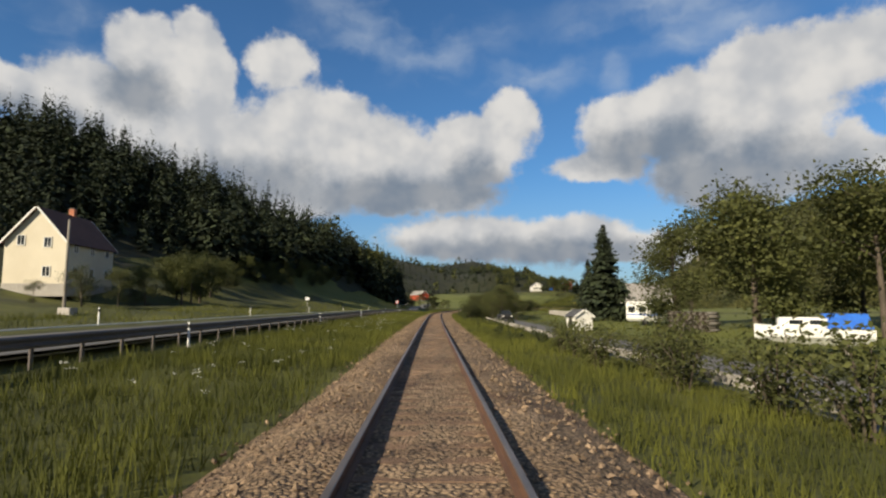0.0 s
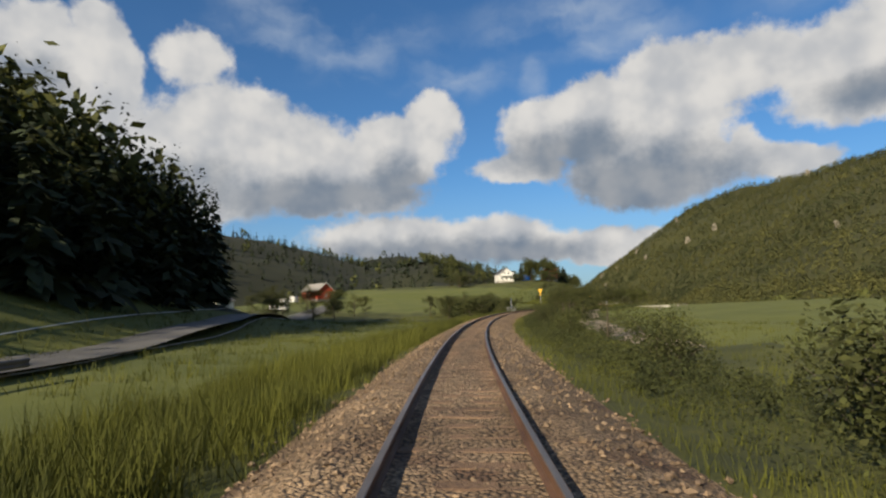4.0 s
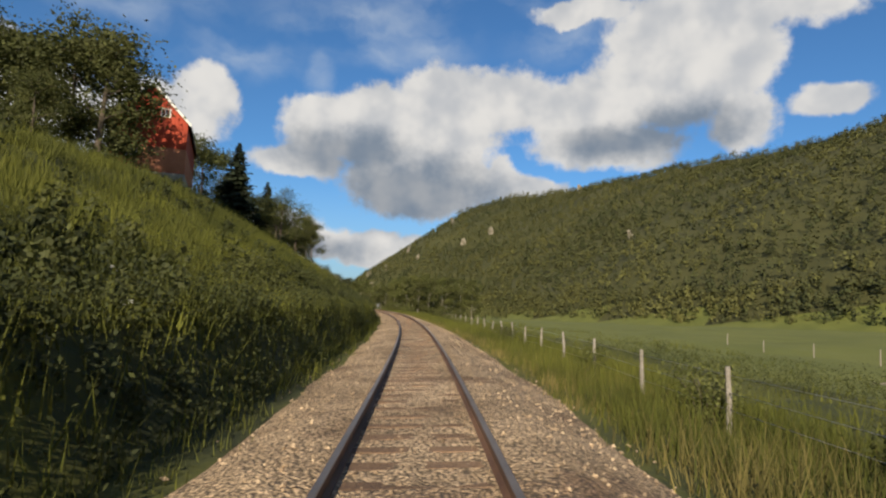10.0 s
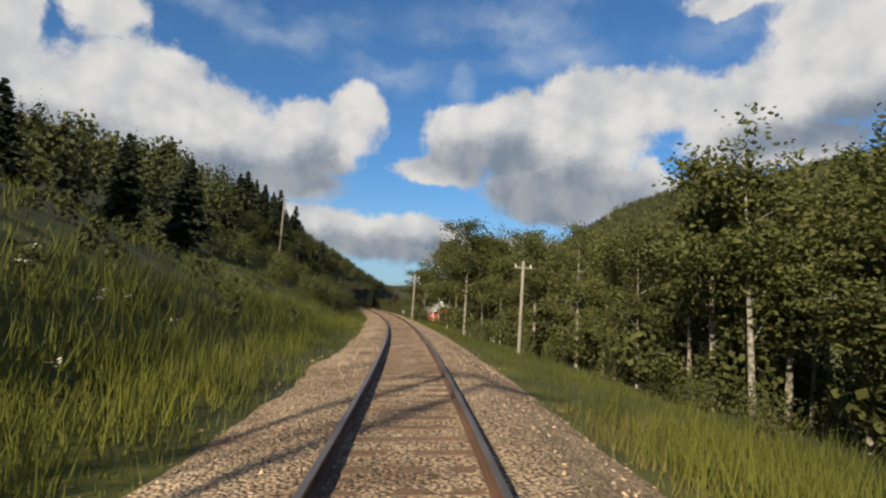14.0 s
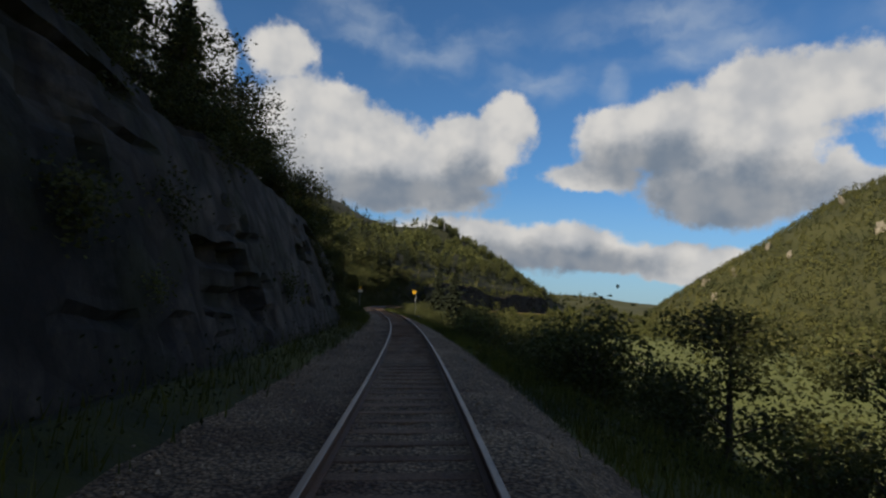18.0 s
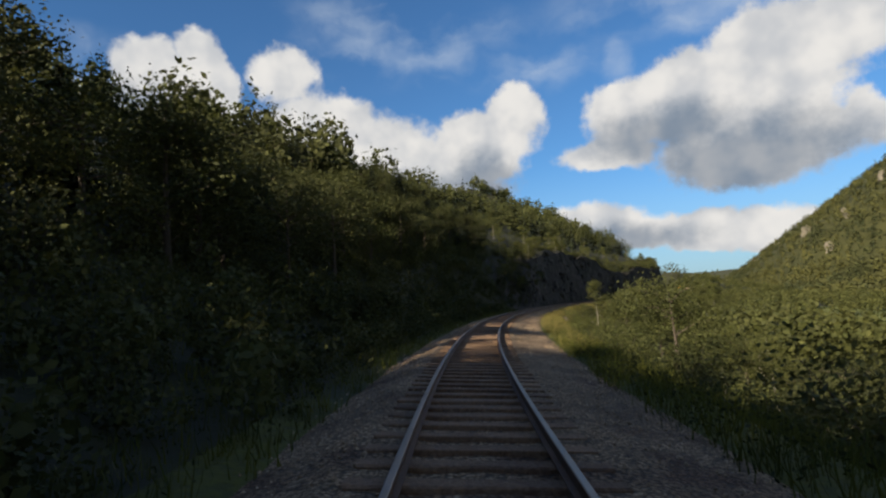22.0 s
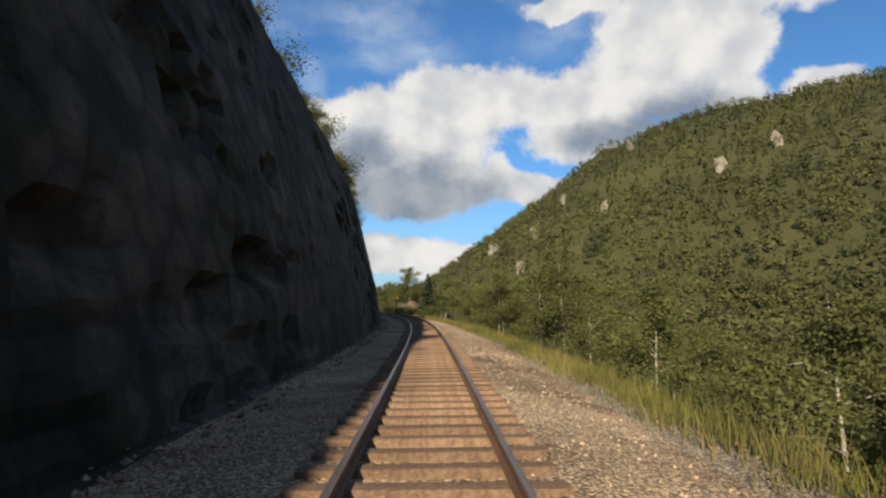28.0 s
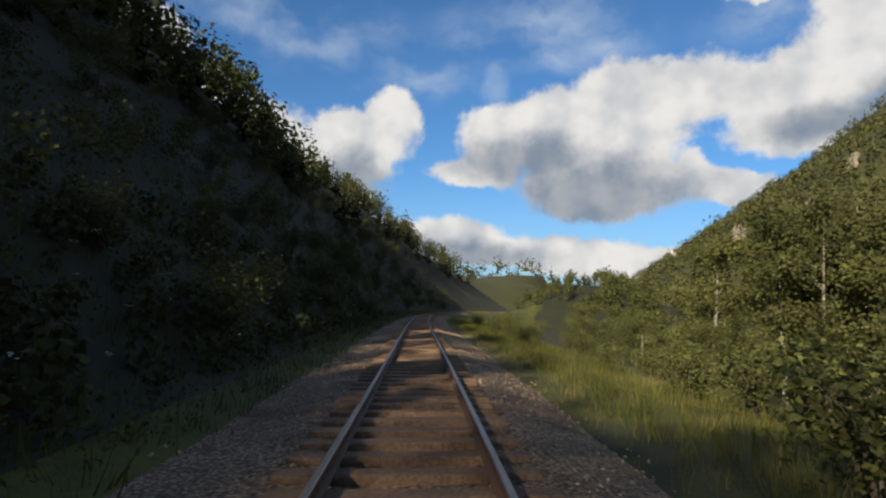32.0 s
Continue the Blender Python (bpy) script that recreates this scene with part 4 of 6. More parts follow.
grass("verge_grass", "lush green grass beside the ballast", 17000, -6, 150, -2.6, -9.2, 0.22, 0.5, 0.011, BLADES, 372, 7)
grass("verge_grass", "lush green grass beside the ballast", 12000, -6, 150, 2.6, 7.6, 0.2, 0.45, 0.011, BLADES, 373, 7)
grass("tall_grass", "knee-high grass on the cut foot of the bank", 9000, 345, 560, -2.7, -5.2, 0.25, 0.6, 0.012, BLADES, 457, 7)
grass("bank_grass", "tall bright green grass on the steep bank", 26000, 345, 480, -5.5, -17, 0.35, 0.8, 0.014, BLADES, 239, 6)
grass("dry_grass", "dry yellow grass along the edge of the slope", 9000, 882, 1212, 3.45, 5.8, 0.25, 0.6, 0.010, STRAW, 240, 7)
grass("slope_grass", "yellowish grass along the edge of the slope", 12000, 882, 1330, 3.5, 7.5, 0.25, 0.6, 0.011, BLADES, 241, 7)
grass("dry_grass", "dry straw-coloured seed heads in the tall grass", 5000, 290, 400, 3.0, 7.5, 0.4, 0.75, 0.008, STRAW, 38, 5)
grass("dry_grass", "dry straw-coloured grass beside the ballast", 9000, 395, 560, 2.5, 7, 0.2, 0.42, 0.009, STRAW, 27, 6)
grass("dry_grass", "dry straw-coloured grass beside the ballast", 6000, 1205, 1330, 2.6, 8.5, 0.12, 0.28, 0.008, STRAW, 28, 7)
herbs("slope_herbs", "dark herbs and ferns on the shaded slope", 9000, 590, 930, -2.7, -12, 0.3, 0.9, HERBS, 29)
grass("slope_grass", "dark rough grass and ferns on the shaded slope", 32000, 596, 956, -2.3, -13, 0.18, 0.48, 0.012, BLADES, 34, 6, 1.2)
grass("slope_grass", "rough grass on the slope above the track", 12000, 1203, 1400, -2.6, -13, 0.15, 0.4, 0.012, BLADES, 35, 6, 1.2)
grass("verge_grass", "rough grass beside the shaded ballast", 17000, 640, 890, 2.55, 6.5, 0.25, 0.6, 0.012, BLADES, 261, 6, 1.3)
herbs("slope_herbs", "leafy herbs beside the shaded ballast", 5000, 640, 890, 2.9, 6.5, 0.3, 0.8, HERBS, 262)
grass("slope_grass", "grass and herbs below the line", 20000, 640, 1212, 2.5, 11, 0.15, 0.4, 0.011, BLADES, 30, 5)
herbs("slope_herbs", "dark herbs on the slope above the track", 6000, 1203, 1340, -2.8, -14, 0.3, 0.9, HERBS, 31)
grass("cliff_top_grass", "grass and heather over the rock cutting", 6000, 920, 1206, -7.6, -13, 0.25, 0.6, 0.02, BLADES, 32, 5)


def flowers(name, label, n, s0, s1, u0, u1, h0, h1, seed):
    """White umbels on thin stems, scattered in patches."""
    r = np.random.RandomState(seed)
    s, u = r.uniform(s0, s1, n), r.uniform(min(u0, u1), max(u0, u1), n)
    keep = free(s, u) & (wave(s, u, 3.3, seed) + r.rand(n) > 0.35)
    s, u = s[keep], u[keep]
    x, y, _ = at(s, u)
    top = np.stack([x, y, land(s, u) + r.uniform(h0, h1, len(s))], -1)
    mid = np.repeat(top, 7, 0)
    k = len(mid)
    mid += r.normal(0, 0.045, (k, 3)) * np.array((1, 1, 0.4))
    ang = r.uniform(0, 6.283, k)
    size = r.uniform(0.014, 0.03, (k, 1))
    tilt = r.normal(0, 0.35, (k, 2))
    a = np.stack([np.cos(ang), np.sin(ang), tilt[:, 0]], -1) * size
    b = np.stack([-np.sin(ang), np.cos(ang), tilt[:, 1]], -1) * size
    co = np.stack([mid - a, mid + b, mid + a, mid - b], 1).reshape(-1, 3)
    return tagged(quick_mesh(name, co, 4, PETAL), label, "flowers", kind="stuff")


def pebbles(name, label, n, s0, s1, u_of, size, mat, seed, parent=None, bury=0.3):
    """Loose angular stones: eight-sided lumps."""
    r = np.random.RandomState(seed)
    s = r.uniform(s0, s1, n)
    u = u_of(r, n)
    if parent is not None:
        keep = np.abs(u) < shoulder_width(s, np.sign(u)) + 0.05
        s, u = s[keep], u[keep]
        n = len(s)
    z = np.where(np.abs(u) > shoulder_width(s, np.sign(u)), land(s, u) + 0.02, bed_height(s, u))
    x, y, _ = at(s, u)
    mid = np.stack([x, y, z], -1)
    rad = r.uniform(size[0], size[1], (n, 1))
    rot = r.uniform(0, 6.283, n)
    ax = np.stack([np.cos(rot), np.sin(rot), r.uniform(-.4, .4, n)], -1) * rad * r.uniform(0.8, 1.5, (n, 1))
    bx_ = np.stack([-np.sin(rot), np.cos(rot), r.uniform(-.4, .4, n)], -1) * rad * r.uniform(0.6, 1.1, (n, 1))
    cx_ = np.stack([r.uniform(-.4, .4, n), r.uniform(-.4, .4, n), np.ones(n)], -1) * rad * r.uniform(0.5, 1.0, (n, 1))
    mid[:, 2] += rad[:, 0] * bury
    p = [mid + ax, mid + bx_, mid - ax, mid - bx_, mid + cx_, mid - cx_]
    tri = []
    for i in range(4):
        tri += [p[i], p[(i + 1) % 4], p[4], p[(i + 1) % 4], p[i], p[5]]
    co = np.stack(tri, 1).reshape(-1, 3)
    return tagged(quick_mesh(name, co, 3, mat, parent), label, kind="stuff")


def shoulders(r, n):
    return np.where(r.rand(n) < 0.5, -1, 1) * (0.85 + 2.2 * r.rand(n) ** 0.75)


def between(r, n):
    return r.uniform(-0.66, 0.66, n)


pebbles("ballast_shoulder", "coarse grey-brown crushed stones", 26000, -10, 300, shoulders, (0.024, 0.054), STONES, 41, track)
pebbles("ballast_shoulder", "fine grey-brown crushed stones", 60000, 300, 1290, shoulders, (0.016, 0.034), PALESTONES, 44, track)
pebbles("ballast_crib", "brown crushed stones between the rails", 16000, -10, 1290, between, (0.015, 0.032), STONES, 42, track, 0.1)
pebbles("rock_debris", "dark stone chips below the rock wall", 5000, 955, 1235, lambda r, n: -r.uniform(2.5, 4.0, n), (0.02, 0.08), STONES, 365)
pebbles("verge_gravel", "pale loose gravel beside the track", 7000, 985, 1215, lambda r, n: r.uniform(2.3, 4.4, n), (0.015, 0.04), STONES, 43)

STONEHEAP = material("broken_stone", (0.06, 0.06, 0.065), (0.26, 0.26, 0.27), 1.2, 0.9, 0.5, 6, island=1.0)
heap = pebbles("stone_heap", "heap of grey broken stones at the foot of the bank", 420, 446, 460, lambda r, n: -3.3 - 2.6 * r.rand(n), (0.10, 0.27), STONEHEAP, 245, None, 0.25)
heap["category"] = "stones"
flowers("cow_parsley", "white umbels of cow parsley on the bank", 800, 452, 476, -12, -7, 0.5, 0.9, 246)
flowers("cow_parsley", "white umbels of cow parsley in the grass", 320, 10, 90, -8.6, -3.4, 0.25, 0.45, 301)
flowers("cow_parsley", "white umbels of cow parsley on the bank", 900, 496, 560, -9, -3.6, 0.5, 1.0, 302)
flowers("cow_parsley", "white umbels below the line", 700, 784, 840, 4.5, 14, 0.4, 0.9, 303)
flowers("cow_parsley", "white umbels beside the track", 500, 286, 400, -9, -3.4, 0.4, 0.8, 304)
flowers("cow_parsley", "white umbels on the dark slope", 260, 1244, 1330, -9, -3.6, 0.4, 0.8, 305)

# ======== trees and bushes ========
alders = [broadleaf("alder", "bushy green alder with a dense leafy crown", 6.5, 5.0, k, BARK, ALDER, 66, 84, 0.082, 0.12) for k in (1, 2)]
fine_alders = [broadleaf("alder_bush", "dense alder thicket with small green leaves", 6.5, 5.2, k, BARK, ALDER, 66, 86, 0.080, 0.06) for k in (21, 22)]
for ob in fine_alders:
    ob["group"] = "alders along the line"
birches = [broadleaf("birch", "slender birch with pale bark and light leaves", 9.0, 4.2, k, WHITEBARK, BIRCH, 100, 64, 0.088, 0.1, "tree", 0.008) for k in (3, 4)]
maples = [broadleaf("broadleaf_tree", "large round-crowned green tree", 9.0, 7.5, k, BARK, ALDER, 130, 84, 0.125, 0.12) for k in (5, 6)]
copper = broadleaf("copper_beech", "dark purple-leaved garden tree", 7.0, 4.4, 31, BARK, PURPLE, 90, 90, 0.075, 0.1)
spruces = [spruce("spruce", "dark green spruce with drooping branches", 10.5, 5.4, k) for k in (7, 8)]
willows = [bush("willow_bush", "ragged green willow bush", 2.8, 3.4, k, ALDER, 2500, 0.076) for k in (9, 10)]
shrubs = [bush("shrub", "light green shrub with small leaves", 1.7, 2.2, k, BIRCH, 1600, 0.055) for k in (11, 12)]
for many, name in ((alders, "alders along the line"), (birches, "birches along the line"), (maples, "broadleaf trees"), (spruces, "spruces along the line"), (willows, "willow bushes"), (shrubs, "shrubs along the line")):
    for ob in many:
        ob["group"] = name

# first stretch, on the right
planted(alders, strewn(30, 88, 136, 6.0, 14, 51), 52, 0.6, 0.92)
planted(willows, strewn(14, 84, 120, 4.8, 7.5, 54), 55, 0.6, 1.0)
planted(shrubs, strewn(9, 8, 28, 5.4, 7.4, 53), 55, 0.7, 1.15)
planted(maples, [(42, 24), (36, 29), (52, 30), (47, 36), (30, 36), (60, 36), (56, 24)], 56, 1.1, 1.35)
big_spruce = spruce("spruce", "tall broad dark green spruce beside the white house", 12.6, 7.6, 75, 52, 11)
planted([big_spruce], [(72, 21.6)], 57, 1.0, 1.02)
planted(spruces, [(102, 26.8), (106, 29.6)], 57, 0.95, 1.05)
planted(alders, [(64, -35.5), (69, -35), (72, -37), (60, -37)], 357, 0.6, 0.8)
planted(alders, strewn(14, 120, 190, 34, 80, 58), 59, 0.9, 1.4)
# hedge and bushes on both sides of the stream
planted(fine_alders, [(198, 9), (216, 7.4), (224, 8.6), (232, 7.2)] + strewn(20, 238, 268, 6.4, 12, 60), 61, 0.55, 0.82)
planted(willows, strewn(12, 150, 236, 5.0, 7.5, 62) + strewn(8, 240, 262, 4.6, 6, 63), 64, 0.45, 0.8)
planted(alders, strewn(34, 284, 304, -26, -7.5, 166), 167, 0.6, 0.95)
planted(willows, strewn(8, 284, 306, -16, -7, 68), 69, 0.5, 0.9)
planted(alders, strewn(14, 190, 300, -95, -62, 70) + strewn(10, 255, 300, -60, -40, 71), 72, 0.7, 1.2)
# bushes at the foot of the first wooded hill
planted(willows, strewn(26, 96, 190, -44, -38.5, 470), 471, 0.7, 1.2)
planted(alders, strewn(22, 100, 196, -46, -40, 270), 271, 0.5, 0.85)
planted(maples, [(73, -32.5), (79, -34), (85, -35.5), (92, -37), (81, -37)], 272, 0.65, 0.85)
planted(shrubs, strewn(16, 398, 470, 4.8, 8, 274), 275, 0.4, 0.8)
planted(shrubs, strewn(16, 285, 335, 4.8, 7.5, 276), 277, 0.25, 0.5)
planted(fine_alders, [(57, -40), (62, -38.2), (71, -38)], 273, 0.25, 0.4)
# farm hill
planted(spruces, [(444, -37), (441, -39), (447, -36), (462, -20), (486, -20), (480, -23)], 73, 0.75, 0.95)
planted(birches, [(488, -12.4), (493, -13.8), (496.5, -14.6)], 173, 0.85, 1.05)
planted(alders, [(433, -27), (434, -31), (436, -36), (430, -40), (431, -52), (433, -56)], 462, 0.6, 0.9)
planted(maples, [(437, -24.5), (440, -28), (437, -33), (441, -34), (474, -27)], 74, 1.15, 1.35)
planted(alders, strewn(9, 400, 428, -70, -58, 75) + strewn(20, 468, 512, -26, -15, 76), 77, 0.8, 1.2)
planted(willows, strewn(12, 480, 508, -13, -6.5, 78) + strewn(14, 340, 420, -24, -9, 79), 80, 0.35, 0.7)
planted(spruces, [(576, -27), (584, -24.5), (592, -20.5), (597, -17.5)], 81, 0.62, 0.8)
# birch wood on the right
planted(birches, strewn(78, 529, 606, 9.8, 16, 82), 83, 0.8, 1.1)
planted(birches, strewn(40, 531, 606, 16, 32, 182), 183, 1.1, 1.4)
planted(birches, strewn(22, 604, 628, 7.5, 15, 84), 85, 1.2, 1.5)
planted(shrubs, strewn(26, 465, 600, 6.5, 11.5, 86), 87, 0.6, 1.2)
planted(shrubs, [p for p in strewn(34, 618, 690, 5.5, 22, 374) if p[0] < 672], 375, 0.5, 1.2)
# shaded forest on the left
planted(spruces, [p for p in strewn(40, 634, 738, -24, -8.5, 88) if not (656 < p[0] < 694 and p[1] > -18)], 89, 0.65, 1.05)
planted(alders, [p for p in strewn(44, 630, 746, -20, -6.5, 90) if not 662 < p[0] < 690], 91, 0.55, 0.95)
planted(alders, strewn(8, 664, 690, -9, -6.5, 490), 491, 0.35, 0.5)
planted(willows, strewn(30, 600, 760, -9, -5, 92), 93, 0.4, 0.9)
# by the farmhouse
planted(birches, [(662, 12.6), (664.5, 14.2), (667, 12.4), (665, 13)], 94, 1.2, 1.45)
planted(alders, [(660, 8.4), (663, 9.4), (666, 8.8)], 217, 0.6, 0.75)
planted([copper], [(691, 11.6)], 94, 0.95, 1.0)
planted(spruces, [(683.5, 4.7), (685, 5.7)], 95, 0.5, 0.58)
planted(spruces, [(824, 16.6)], 95, 1.38, 1.5)
planted(spruces, [(863, 16.2)], 95, 1.65, 1.75)
planted(alders, strewn(10, 680, 688, 5.0, 7.0, 96), 97, 0.4, 0.55)
planted(willows, strewn(26, 718, 768, 5.2, 12, 210), 211, 0.7, 1.3)
planted(alders, strewn(8, 690, 722, 6.5, 11, 310), 311, 0.5, 0.75)
planted(alders, strewn(22, 684, 756, -8.5, -5.8, 312), 313, 0.6, 0.95)
planted(willows, strewn(7, 484, 508, -6.6, -4.8, 212), 213, 0.25, 0.45)
planted(willows, strewn(18, 1208, 1224, 5.0, 9, 214), 215, 0.45, 0.75)
planted(willows, strewn(20, 1226, 1252, 5.6, 9.5, 218), 219, 0.5, 0.9)
planted(birches, [(1236, 13), (1240, 14)], 216, 1.1, 1.3)
planted(shrubs, strewn(34, 612, 760, 4.6, 9, 98), 99, 0.7, 1.4)
planted(willows, strewn(26, 764, 832, 5.5, 14, 100), 101, 0.6, 1.1)
planted(fine_alders, strewn(12, 806, 846, 8, 12.5, 168), 169, 0.6, 0.85)
planted(willows, strewn(22, 836, 905, 6.5, 11.5, 170), 171, 0.6, 1.1)
# left slope, second half
planted(maples, strewn(18, 826, 858, -24, -9, 102), 103, 0.85, 1.15)
planted(spruces, strewn(18, 852, 956, -24, -10, 204), 205, 0.45, 0.72)
planted(alders, strewn(14, 876, 902, -14, -8.5, 318), 319, 0.75, 1.0)
planted(alders, strewn(18, 902, 934, -14.5, -8.5, 220), 221, 0.7, 0.95)
planted(alders, strewn(12, 828, 856, -26, -7.5, 104), 105, 0.8, 1.1)
planted(alders, strewn(16, 858, 902, -26, -15, 314), 315, 0.5, 0.75)
planted(alders, strewn(34, 902, 962, -26, -7.5, 316), 317, 0.7, 1.1)
planted(willows, strewn(40, 806, 954, -10, -4.6, 106), 107, 0.35, 0.8)
planted(birches, strewn(26, 925, 1206, -15, -8.6, 108), 109, 0.4, 0.7)
planted(shrubs, strewn(50, 925, 1206, -12, -7.6, 110), 111, 0.6, 1.3)
planted(alders, strewn(40, 1215, 1400, -24, -8, 112), 113, 0.35, 0.65)
planted(willows, strewn(40, 1203, 1400, -11, -4.4, 114), 115, 0.35, 0.8)
# right slope, second half
planted(fine_alders, strewn(80, 888, 1205, 10, 42, 116), 117, 0.7, 1.2)
planted(birches, strewn(50, 898, 1205, 9, 34, 118), 119, 0.6, 0.95)
planted(birches, strewn(56, 950, 1212, 9, 24, 363), 364, 0.8, 1.15)
planted(birches, strewn(12, 1116, 1206, 10, 17, 460), 461, 1.05, 1.35)
planted(fine_alders, strewn(80, 872, 1208, 6.2, 16, 120), 121, 0.28, 0.5)
planted(shrubs, strewn(60, 860, 1210, 4.8, 8.5, 122), 123, 0.5, 1.1)
planted(birches, strewn(20, 1232, 1270, 11, 18, 124), 125, 0.7, 1.0)
planted(spruces, [(1214, 11.4), (1243, 17)], 126, 0.8, 0.95)
planted(spruces, [(668, -15), (676, -13.5), (684, -12.5)], 466, 0.75, 0.9)
planted(alders, strewn(12, 1274, 1302, 12.5, 19, 206), 207, 0.35, 0.55)
planted(birches, strewn(9, 1270, 1284, 14.5, 19, 208), 209, 0.9, 1.2)
planted(shrubs, strewn(40, 1234, 1330, 4.8, 13, 127), 128, 0.6, 1.2)
planted(birches, strewn(14, 1268, 1340, 19, 34, 129), 130, 0.6, 0.9)
# undergrowth on the shaded slopes
for n_, s0_, s1_, u0_, u1_, seed_ in ((3500, 600, 960, -26, -4.4, 141), (800, 1262, 1420, -30, -5, 142), (160, 1203, 1262, -30, -12, 342), (250, 952, 1215, -24, -8.5, 143)):
    x, y, z, r = scatter_uv(n_, s0_, s1_, u0_, u1_, seed_)
    wood("undergrowth", "dark leafy undergrowth on the slope", x, y, z, r.uniform(0.9, 2.7, n_), seed_, 0.0, [ALDER, NEEDLES], None, 120, 0.72)
r = np.random.RandomState(361)
fs = np.concatenate((r.uniform(946, 1000, 190), r.uniform(1000, 1196, 150), r.uniform(1196, 1236, 170)))
fu = -np.concatenate((r.uniform(3.8, 6.4, 190), r.uniform(5.6, 6.8, 150), r.uniform(3.8, 6.4, 170)))
x, y, _ = at(fs, fu)
wood("undergrowth", "dark bushes clinging to the rock wall", x, y, np.clip((-fu - 3.7) / 0.25, -0.3, np.interp(fs, (946, 976, 1192, 1210), (2, 12, 9, 2))) - 0.5, r.uniform(0.7, 2.0, len(fs)), 362, 0.0, [ALDER, NEEDLES], None, 100, 0.8)
x, y, z, r = scatter_uv(450, 905, 1212, 7, 36, 144)
wood("undergrowth", "green leafy thicket below the line", x, y, z, r.uniform(1.2, 3.4, 450), 144, 0.0, [BIRCH, NEEDLES], None, 110, 0.85)
x, y, z, r = scatter_uv(300, 528, 606, 9.4, 26, 145)
wood("undergrowth", "leafy undergrowth of the birch wood", x, y, z, r.uniform(1.4, 4.4, 300), 145, 0.0, [BIRCH, NEEDLES], None, 170, 0.9)
x, y, z, r = scatter_uv(900, 345, 600, -22, -4.6, 146)
wood("tussocks", "leafy tussocks and weeds on the grassy bank", x, y, z + 0.1, r.uniform(0.5, 1.3, 900), 146, 0.0, [HERBS, NEEDLES], None, 60, 0.95)
x, y, z, r = scatter_uv(420, 30, 260, 3.6, 9, 147)
wood("tussocks", "leafy weeds beside the ballast", x, y, z + 0.1, r.uniform(0.4, 1.1, 420), 147, 0.0, [HERBS, NEEDLES], None, 70, 0.9)
x, y, z, r = scatter_uv(170, 190, 270, -7, -3.4, 148)
wood("tussocks", "dense dark weeds by the field", x, y, z + 0.1, r.uniform(0.5, 1.1, 170), 148, 0.0, [HERBS, NEEDLES], None, 60, 0.95)
x, y, z, r = scatter_uv(900, 366, 508, -7.0, -3.5, 149)
ns = nearest_line(x, y)[0]
wood("tussocks", "dense dark weeds and low bushes on the bank", x, y, z + 0.1, r.uniform(0.5, 1.4, 900) * np.interp(ns, (366, 395, 440), (0.5, 0.6, 1.0)), 149, 0.0, [HERBS, NEEDLES], None, 60, 0.95)
x, y, z, r = scatter_uv(110, 474, 508, -16, -5.5, 150)
wood("undergrowth", "leafy bushes on the steep bank", x, y, z, r.uniform(0.7, 1.7, 110), 150, 0.0, [ALDER, NEEDLES], None, 120, 0.8)
x, y, z, r = scatter_uv(200, 284, 306, -20, -4.4, 151)
wood("undergrowth", "leafy bushes beside the stream", x, y, z, r.uniform(0.8, 2.4, 200), 151, 0.0, [ALDER, NEEDLES], None, 110, 0.8)
r = np.random.RandomState(152)
bs, bu = np.concatenate((r.uniform(372, 444, 90), r.uniform(458, 508, 120))), -r.uniform(3.9, 6.6, 210)
x, y, _ = at(bs, bu)
wood("undergrowth", "dark leafy bushes along the ditch", x, y, land(bs, bu) - 0.1, r.uniform(0.6, 1.5, 210), 153, 0.0, [ALDER, NEEDLES], None, 110, 0.8)
x, y, z, r = scatter_uv(1000, 636, 704, -14, -3.3, 458)
wood("undergrowth", "dense dark bushes and ferns above the track", x, y, z + 0.2, r.uniform(0.8, 1.9, 1000), 459, 0.0, [ALDER, NEEDLES], None, 120, 0.95)
x, y, z, r = scatter_uv(1500, 796, 948, -12, -3.2, 464)
wood("undergrowth", "dense dark bushes and ferns on the shaded slope", x, y, z + 0.15, r.uniform(0.7, 1.7, 1500), 465, 0.0, [ALDER, NEEDLES], None, 100, 0.85)
x, y, z, r = scatter_uv(1100, 356, 545, -4.9, -2.95, 454)
wood("tussocks", "low dark leafy weeds covering the cut foot of the bank", x, y, z + 0.12, r.uniform(0.4, 0.95, 1100), 455, 0.0, [HERBS, NEEDLES], None, 75, 0.8)
x, y, z, r = scatter_uv(620, 1206, 1310, -8.5, -3.3, 152)
wood("tussocks", "dark weeds at the foot of the slope", x, y, z + 0.1, r.uniform(0.5, 1.4, 620), 152, 0.0, [HERBS, NEEDLES], None, 60, 0.95)
x, y, z, r = scatter_uv(420, 780, 930, -6.5, -3.0, 153)
wood("tussocks", "dark weeds in the shade beside the track", x, y, z + 0.1, r.uniform(0.4, 1.2, 420), 153, 0.0, [HERBS, NEEDLES], None, 60, 0.95)
# ======== roads ========
def ribbon(name, s_list, u_of, half, mat, label, lift=0.06, parent=None, kind="structure", flat=None):
    """A road sheet that follows the land."""
    s = np.asarray(s_list, float)
    across = np.linspace(-half, half, 7)
    S, A = np.meshgrid(s, across, indexing="ij")
    U = u_of(S) + A
    z = (land(S, np.broadcast_to(u_of(S), S.shape)) if flat is None else flat + 0 * S) + lift - 0.05 * (A / half) ** 2
    x, y, _ = at(S, U)
    ob = grid(name, x, y, z, mat, parent)
    return tagged(ob, label, "road", kind=kind) if label else ob


